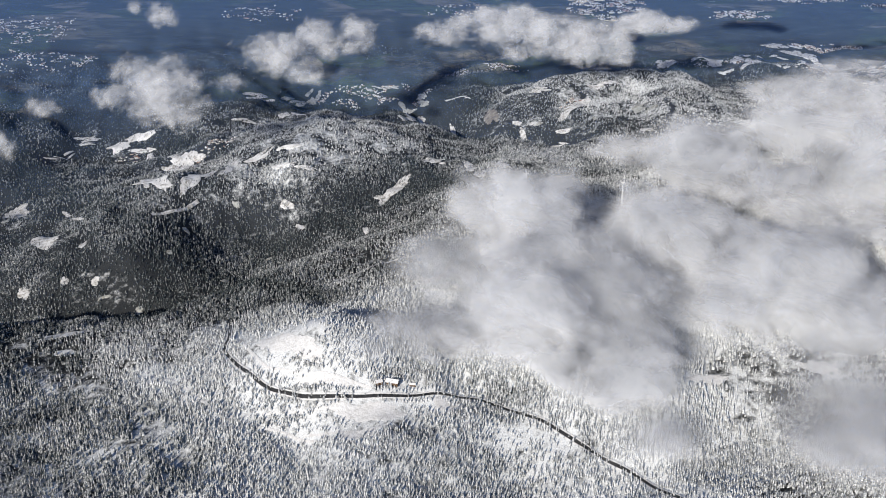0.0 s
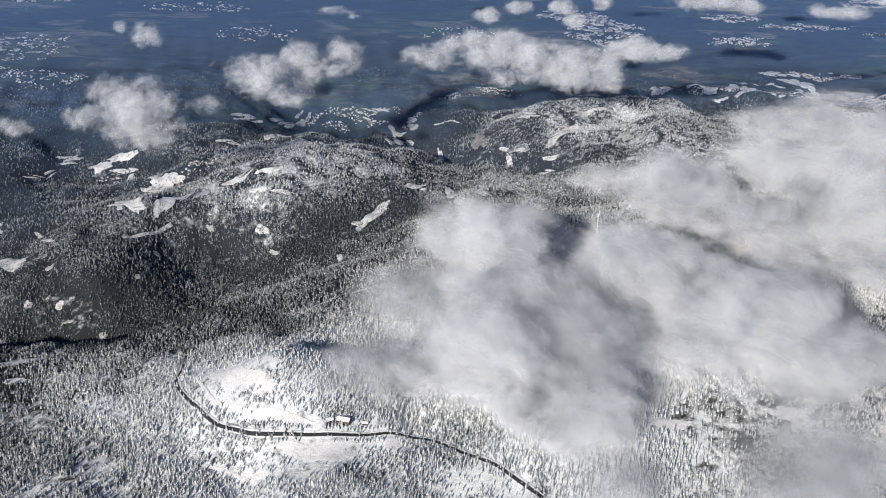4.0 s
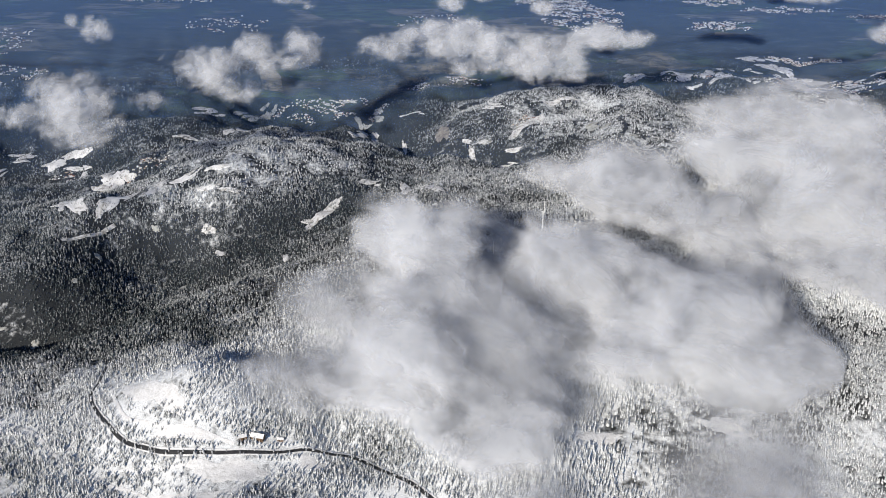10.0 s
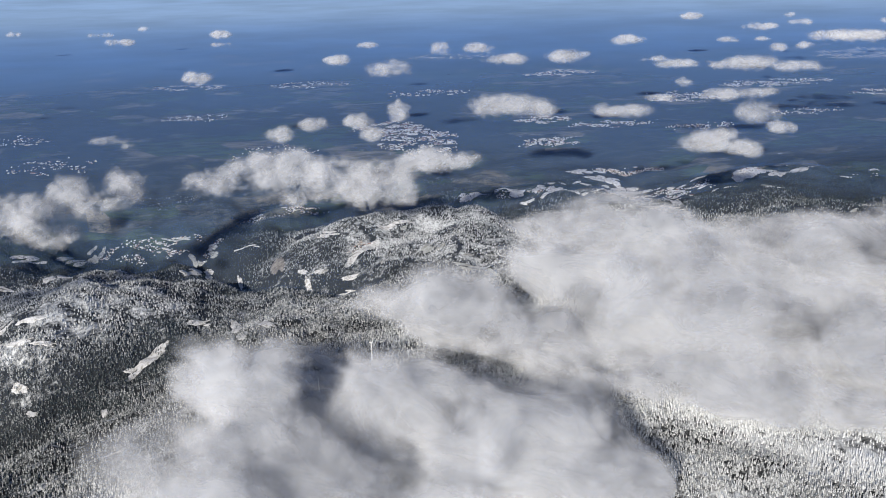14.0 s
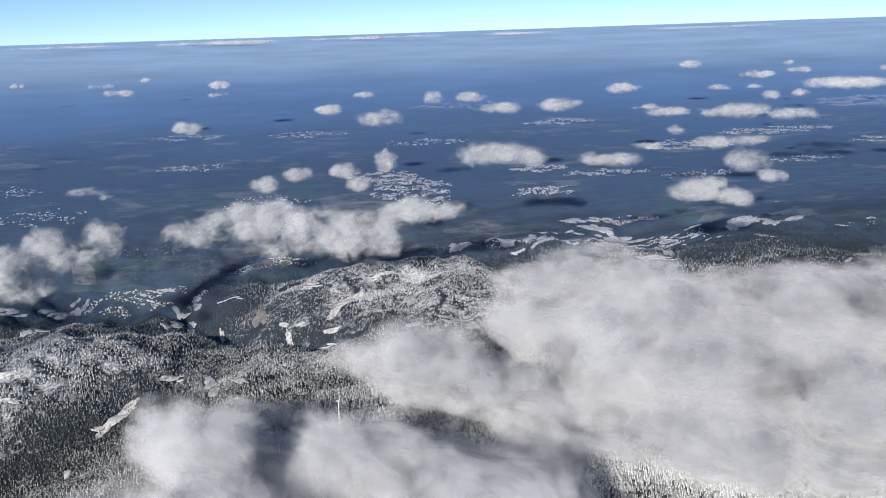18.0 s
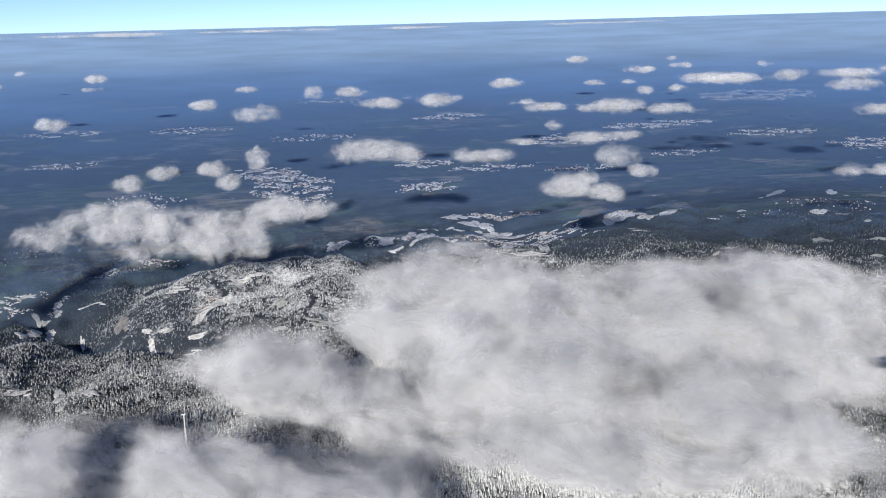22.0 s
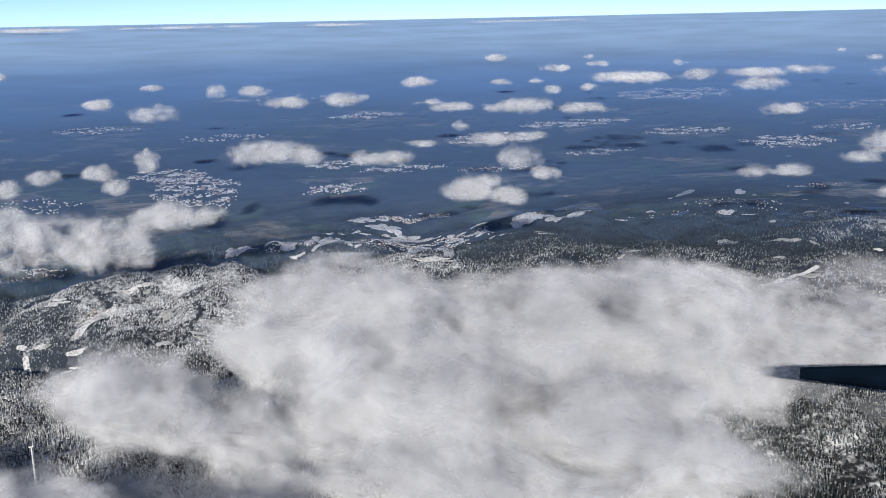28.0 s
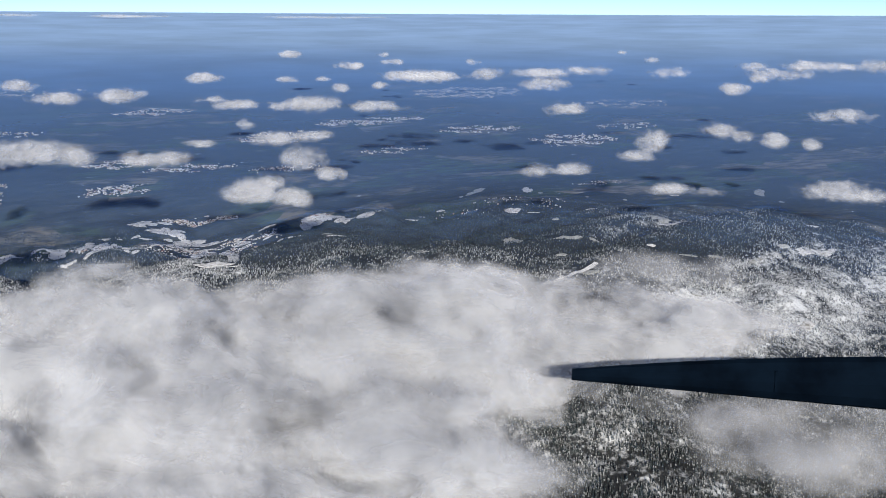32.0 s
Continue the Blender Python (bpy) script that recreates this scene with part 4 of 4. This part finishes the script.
def spruce_mesh(tiers, sides, seed):
    """Unit spruce of stacked ragged skirts, 1 m tall."""
    g = np.random.default_rng(seed)
    V, F = [], []
    for t in range(tiers):
        z0, z1 = 0.06 + 0.86 * t / tiers * 0.92, 0.06 + 0.94 * (t + 1.35) / (tiers + 0.35)
        r = 0.235 * (1 - t / tiers * 0.82)
        b = len(V)
        for s in range(sides):
            a = 2 * np.pi * (s + 0.5 * t) / sides + g.uniform(-0.2, 0.2)
            rr = r * g.uniform(0.75, 1.2)
            V.append((rr * np.cos(a), rr * np.sin(a), z0 + g.uniform(-0.04, 0.04)))
        V.append((0, 0, min(z1, 1.0)))
        F += [(b + s, b + (s + 1) % sides, b + sides) for s in range(sides)]
    return np.array(V), np.array(F)


def scatter(r0, r1, space, th0=-56.0, th1=62.0):
    """Jittered points in a ring sector round the flight path, heading in degrees clockwise from ahead."""
    n = int(math.pi * (r1 ** 2 - r0 ** 2) * (th1 - th0) / 360 / space ** 2)
    r = np.sqrt(rng.uniform(r0 ** 2, r1 ** 2, n))
    th = np.radians(rng.uniform(th0, th1, n))
    return 60 + r * np.sin(th), 40 + r * np.cos(th)


def forest(name, r0, r1, space, tiers, sides, tall, spread, label):
    x, y = scatter(r0, r1, space)
    keep = ~inside(x, y) | (rng.random(len(x)) < 0.45 * (wander(x, y, 2.6) > 0.12))
    for cx, cy, a, b, share in SPARSE:
        keep &= ((x - cx) / a) ** 2 + ((y - cy) / b) ** 2 > 1 + 0.5 * wander(x, y, 4)
        keep |= (((x - cx) / a) ** 2 + ((y - cy) / b) ** 2 < 1.6) & (rng.random(len(x)) < share) & ~inside(x, y)
    gaps = wander(x, y, 9) + 0.5 * wander(x + 40, y, 3.5)
    keep &= (gaps > -0.62) | (rng.random(len(x)) < 0.25)
    keep &= rng.random(len(x)) > 0.75 * smooth(np.hypot(x - 60, y - 40) + 30 * wander(x, y, 25), 640, 740)
    x, y = x[keep], y[keep]
    z = height(x, y)
    kinds = [spruce_mesh(tiers, sides, 11 + k) for k in range(6)]
    pick = rng.integers(0, 6, len(x))
    h = tall * rng.uniform(0.6, 1.2, len(x)) * (1 + 0.2 * wander(x, y, 14))
    turn = rng.uniform(0, 6.28, len(x))
    wide = spread * h * rng.uniform(0.85, 1.25, len(x))
    fr = frost_and_shade_at(x, y, z)
    VV, FF, AA, base = [], [], [], 0
    for k, (V, F) in enumerate(kinds):
        i = np.nonzero(pick == k)[0]
        c, s = np.cos(turn[i])[:, None], np.sin(turn[i])[:, None]
        w = wide[i][:, None]
        P = np.stack([x[i][:, None] + w * (V[:, 0] * c - V[:, 1] * s), y[i][:, None] + w * (V[:, 0] * s + V[:, 1] * c), z[i][:, None] + h[i][:, None] * V[:, 2] - 0.05], -1)
        VV.append(P.reshape(-1, 3))
        FF.append((F[None] + (base + np.arange(len(i)) * len(V))[:, None, None]).reshape(-1, 3))
        AA.append(np.repeat(fr[i], len(V)))
        base += len(i) * len(V)
    ob = mesh_from(name, np.concatenate(VV), np.concatenate(FF), M_TREE, {"frost": np.concatenate(AA)})
    return tagged(ob, label, "forest", kind="stuff")


forest("spruce_forest", 150, 310, 0.84, 3, 4, 1.6, 0.95, "dense frosted spruce forest on the near plateau")
forest("spruce_forest", 310, 450, 0.98, 2, 4, 1.55, 1.05, "dense snow-dusted spruce forest on the hillsides")
forest("spruce_forest", 450, 740, 1.22, 1, 4, 1.15, 1.5, "dark snow-dusted forest on the farther ridges")


# ---- towns ----
def town(x, y, a, b, turn, count, label, hall=0.08, size=1.0):
    """Many small gabled houses and some halls, as walls and roofs."""
    g = np.random.default_rng(int(abs(x * 7 + y)))
    size *= 1.0 if y < 800 else 1.3
    th, rr = g.uniform(0, 6.28, count), np.sqrt(g.random(count)) * (0.8 + 0.2 * g.random(count))
    ca, sa = math.cos(radians(turn)), math.sin(radians(turn))
    p, q = a * rr * np.cos(th), b * rr * np.sin(th)
    q = q + 0.15 * b * np.sin(p / a * 9)
    X, Y = x + p * ca - q * sa, y + p * sa + q * ca
    ok = wander(X, Y, 3.6 * size) > -0.2
    X, Y = X[ok], Y[ok]
    n = len(X)
    Z = height(X, Y)
    big = g.random(n) < hall
    lx = size * np.where(big, g.uniform(1.8, 4.0, n), g.uniform(0.65, 1.1, n))
    ly = size * np.where(big, g.uniform(1.0, 2.2, n), g.uniform(0.5, 0.75, n))
    hw = size * np.where(big, 0.6, g.uniform(0.35, 0.55, n))
    hr_ = size * np.where(big, 0.12, g.uniform(0.28, 0.42, n))
    ang = g.choice([0.2, 0.9, 1.6, 2.4], n) + g.normal(0, 0.15, n)
    c, s = np.cos(ang), np.sin(ang)

    def at(u, v, w):
        return np.stack([X + u * c - v * s, Y + u * s + v * c, Z + w], -1)
    base = at(0, 0, 0)[:, None]
    box = np.stack([at(-lx, -ly, -0.3), at(lx, -ly, -0.3), at(lx, ly, -0.3), at(-lx, ly, -0.3), at(-lx, -ly, hw), at(lx, -ly, hw), at(lx, ly, hw), at(-lx, ly, hw)], 1) * 0.5 + base * 0.5
    ex, ey = lx * 1.08, ly * 1.15
    roof = np.stack([at(-ex, -ey, hw), at(ex, -ey, hw), at(ex, ey, hw), at(-ex, ey, hw), at(-ex, 0, hw + 2 * hr_), at(ex, 0, hw + 2 * hr_)], 1) * 0.5 + base * 0.5
    bf = np.array([(0, 1, 5, 4), (1, 2, 6, 5), (2, 3, 7, 6), (3, 0, 4, 7)])
    rf = np.array([(0, 1, 5, 4), (2, 3, 4, 5), (1, 2, 5, 5), (3, 0, 4, 4)])[:2]
    root = new("town")
    root.location = (x, y, float(height(x, y)))
    tagged(root, label, "town", "towns and villages")
    for nm, vv, ff, mt in (("walling", box, bf, M_WALL), ("roofing", roof, rf, M_ROOF)):
        k = vv.shape[1]
        F = (ff[None] + (np.arange(n) * k)[:, None, None]).reshape(-1, 4)
        ob = mesh_from(nm, vv.reshape(-1, 3) - np.array(root.location), F, mt)
        ob.parent = root
        tagged(ob, kind="stuff")
    return root


for row in TOWNS:
    town(*row)


# ---- wind turbines ----
def frustum(r0, r1, h, sides=16):
    bm = bmesh.new()
    bmesh.ops.create_cone(bm, cap_ends=True, segments=sides, radius1=r0, radius2=r1, depth=h, matrix=Matrix.Translation((0, 0, h / 2)))
    return bm


def blade_mesh(length, chord, thick):
    """A tapered, slightly twisted rotor blade that points up."""
    bm = bmesh.new()
    rows = []
    for k in range(9):
        t = k / 8
        w = chord * (0.45 + 0.55 * math.sin(min(1, t * 4) * math.pi / 2)) * (1 - 0.85 * t)
        d = thick * (1 - 0.9 * t)
        a = radians(20 * (1 - t))
        rows.append([bm.verts.new((w * p * math.cos(a) - d * q * math.sin(a), w * p * math.sin(a) + d * q * math.cos(a) + 0.02 * length * t * t, length * t)) for p, q in ((-0.3, 0), (0, 0.5), (0.7, 0), (0, -0.5))])
    for lo, hi in zip(rows, rows[1:]):
        for i in range(4):
            bm.faces.new((lo[i], lo[(i + 1) % 4], hi[(i + 1) % 4], hi[i]))
    bm.faces.new(rows[-1])
    bm.faces.new(rows[0][::-1])
    return bm


def turbine(x, y, hub, reach, turn, phase):
    z = float(height(x, y)) - 0.2
    root = new("wind_turbine")
    root.matrix_basis = pose(x, y, z, 0, 0, turn)
    tall = hub - z
    part("tower", frustum(0.36, 0.20, tall), M_TOWER, root)
    bm = bmesh.new()
    bmesh.ops.create_cube(bm, size=1.0, matrix=Matrix.Translation((0, 0.25, tall + 0.2)) @ Matrix.Diagonal((0.36, 1.1, 0.4, 1)))
    bmesh.ops.bevel(bm, geom=bm.edges[:], offset=0.07, segments=2, affect="EDGES")
    part("nacelle", bm, M_TOWER, root)
    bm = bmesh.new()
    bmesh.ops.create_uvsphere(bm, u_segments=12, v_segments=8, radius=0.22, matrix=Matrix.Translation((0, -0.42, tall + 0.2)) @ Matrix.Diagonal((1, 1.3, 1, 1)))
    part("hub", bm, M_TOWER, root)
    for k in range(3):
        b = part("blade", blade_mesh(reach, 0.42, 0.16), M_TOWER, root)
        b.matrix_basis = pose(0, -0.45, tall + 0.2, 0, phase + 120 * k, 0)
    return tagged(root, "tall white wind turbine rising out of the cloud", "wind turbine", "wind turbines")


turbine(71.6, 358.6, 124.6, 6.8, 98, 2)
turbine(52, 330.4, 118.2, 6.2, 95, -6)


# ---- inn at the road junction ----
def box_bm(sx, sy, sz, at=(0, 0, 0), bevel=0.0):
    bm = bmesh.new()
    bmesh.ops.create_cube(bm, size=1.0, matrix=Matrix.Translation(at) @ Matrix.Diagonal((sx, sy, sz, 1)))
    if bevel:
        bmesh.ops.bevel(bm, geom=bm.edges[:], offset=bevel, segments=1, affect="EDGES")
    return bm


def gable_house(x, y, lx, ly, wall, ridge, turn, label, windows=4):
    root = new("mountain_inn")
    root.matrix_basis = pose(x, y, float(height(x, y)), 0, 0, turn)
    bm = bmesh.new()
    prof = [(-ly / 2, -0.3), (ly / 2, -0.3), (ly / 2, wall), (0, wall + ridge), (-ly / 2, wall)]
    a = [bm.verts.new((-lx / 2, p, q)) for p, q in prof]
    b = [bm.verts.new((lx / 2, p, q)) for p, q in prof]
    bm.faces.new(a[::-1])
    bm.faces.new(b)
    for i in range(5):
        bm.faces.new((a[i], a[(i + 1) % 5], b[(i + 1) % 5], b[i]))
    part("walls", bm, M_TIMBER, root)
    slope = math.atan2(ridge, ly / 2)
    for side in (-1, 1):
        bm = box_bm(lx * 1.12, math.hypot(ridge, ly / 2) * 1.2, 0.09, (0, 0, 0), 0.02)
        r = part("roof_slope", bm, M_SNOW, root, "roof slope under thick snow")
        r.matrix_basis = Matrix.Translation((0, side * ly * 0.27, wall + ridge * 0.5)) @ Matrix.Rotation(-side * slope, 4, "X")
    part("chimney", box_bm(0.12, 0.12, 0.4, (lx * 0.22, 0.1, wall + ridge), 0.01), M_ROCK, root)
    for k in range(windows):
        for side in (-1, 1):
            w = part("window", box_bm(0.12, 0.02, 0.16, ((k + 0.5) / windows * lx - lx / 2, side * (ly / 2 + 0.004), wall * 0.6)), M_ASPHALT, root)
    return tagged(root, label, "building", "buildings at the junction")


gable_house(-14.7, 250.6, 3.6, 1.8, 0.95, 0.75, -15, "timber mountain inn with a snow-covered gable roof", 5)
gable_house(-18.8, 250.0, 2.0, 1.4, 0.75, 0.6, 25, "small timber lodge with a snow-covered roof", 3)
gable_house(-8.6, 251.4, 1.8, 1.0, 0.5, 0.4, -5, "low snow-roofed shed beside the road", 2)


# ---- single spruces along the road ----
def spruce(seed):
    root = new("spruce_tree")
    part("trunk", frustum(0.05, 0.02, 0.5, 6), M_BARK, root)
    V, F = spruce_mesh(5, 9, seed)
    ob = mesh_from("crown", V * (1.5, 1.5, 1.4) + (0, 0, 0.05), F, M_TREE, {"frost": np.full(len(V), 0.62)})
    ob.parent = root
    return tagged(root, "snow-laden spruce standing beside the mountain road", "tree", "roadside spruces")


models = [spruce(31), spruce(32), spruce(33)]
route = line(MAIN_ROAD, 1.0)
spots = []
for k in range(2, len(route) - 2):
    t = route[k + 1] - route[k - 1]
    t /= np.linalg.norm(t)
    for side in (-1, 1):
        spots.append(route[k] + np.array((-t[1], t[0])) * side * rng.uniform(1.5, 2.6))
spots = np.array(spots)
spots = spots[~inside(spots[:, 0], spots[:, 1], 0.3)]
for k, (x, y) in enumerate(spots[:240]):
    m = pose(x, y, float(height(x, y)) - 0.04, 0, 0, rng.uniform(0, 360))
    if k < 3:
        models[k].matrix_basis = m
    else:
        copy_thing(models[k % 3], m).scale = [rng.uniform(0.7, 1.15)] * 3


# ---- the aircraft's wing ----
def wing():
    """A long dark wing that narrows to a blunt tip, seen edge on."""
    root = new("aircraft_wing")
    along, deep = Vector((0.791, -0.6115, 0.030)).normalized(), Vector((0.6115, 0.791, 0.0))
    up = along.cross(deep).normalized()
    if up.z < 0:
        up = -up
    tip = Vector((283.0, 285.0, 145.5))
    bm = bmesh.new()
    rows = []
    for k in range(15):
        t = k / 14
        s = 160 * t
        top, low = 1.6 + 5.5 * (1 - (1 - min(1, t * 1.6)) ** 2), -1.8 - 12.5 * t
        c = 3 + 8 * t
        ring = []
        for i in range(12):
            a = 2 * math.pi * i / 12
            e = math.sin(a)
            ring.append(bm.verts.new(along * s + deep * (c * 0.5 * (1 + math.cos(a))) + up * ((top if e > 0 else -low) * e)))
        rows.append(ring)
    for lo, hi in zip(rows, rows[1:]):
        for i in range(12):
            bm.faces.new((lo[i], lo[(i + 1) % 12], hi[(i + 1) % 12], hi[i]))
    bm.faces.new(rows[0][::-1])
    bm.faces.new(rows[-1])
    bmesh.ops.recalc_face_normals(bm, faces=bm.faces[:])
    root.location = tip
    part("wing_panel", bm, M_WING, root)
    bm = bmesh.new()
    bmesh.ops.create_cube(bm, size=1.0, matrix=Matrix.Translation(along * 56 + up * 0.2 + deep * 0.6) @ Matrix(((along.x, deep.x, up.x, 0), (along.y, deep.y, up.y, 0), (along.z, deep.z, up.z, 0), (0, 0, 0, 1))) @ Matrix.Diagonal((0.6, 1.6, 6.0, 1)))
    part("panel_joint", bm, M_WING, root)
    return tagged(root, "dark blue-black tapered wing of the aircraft", "aircraft wing")


wing()
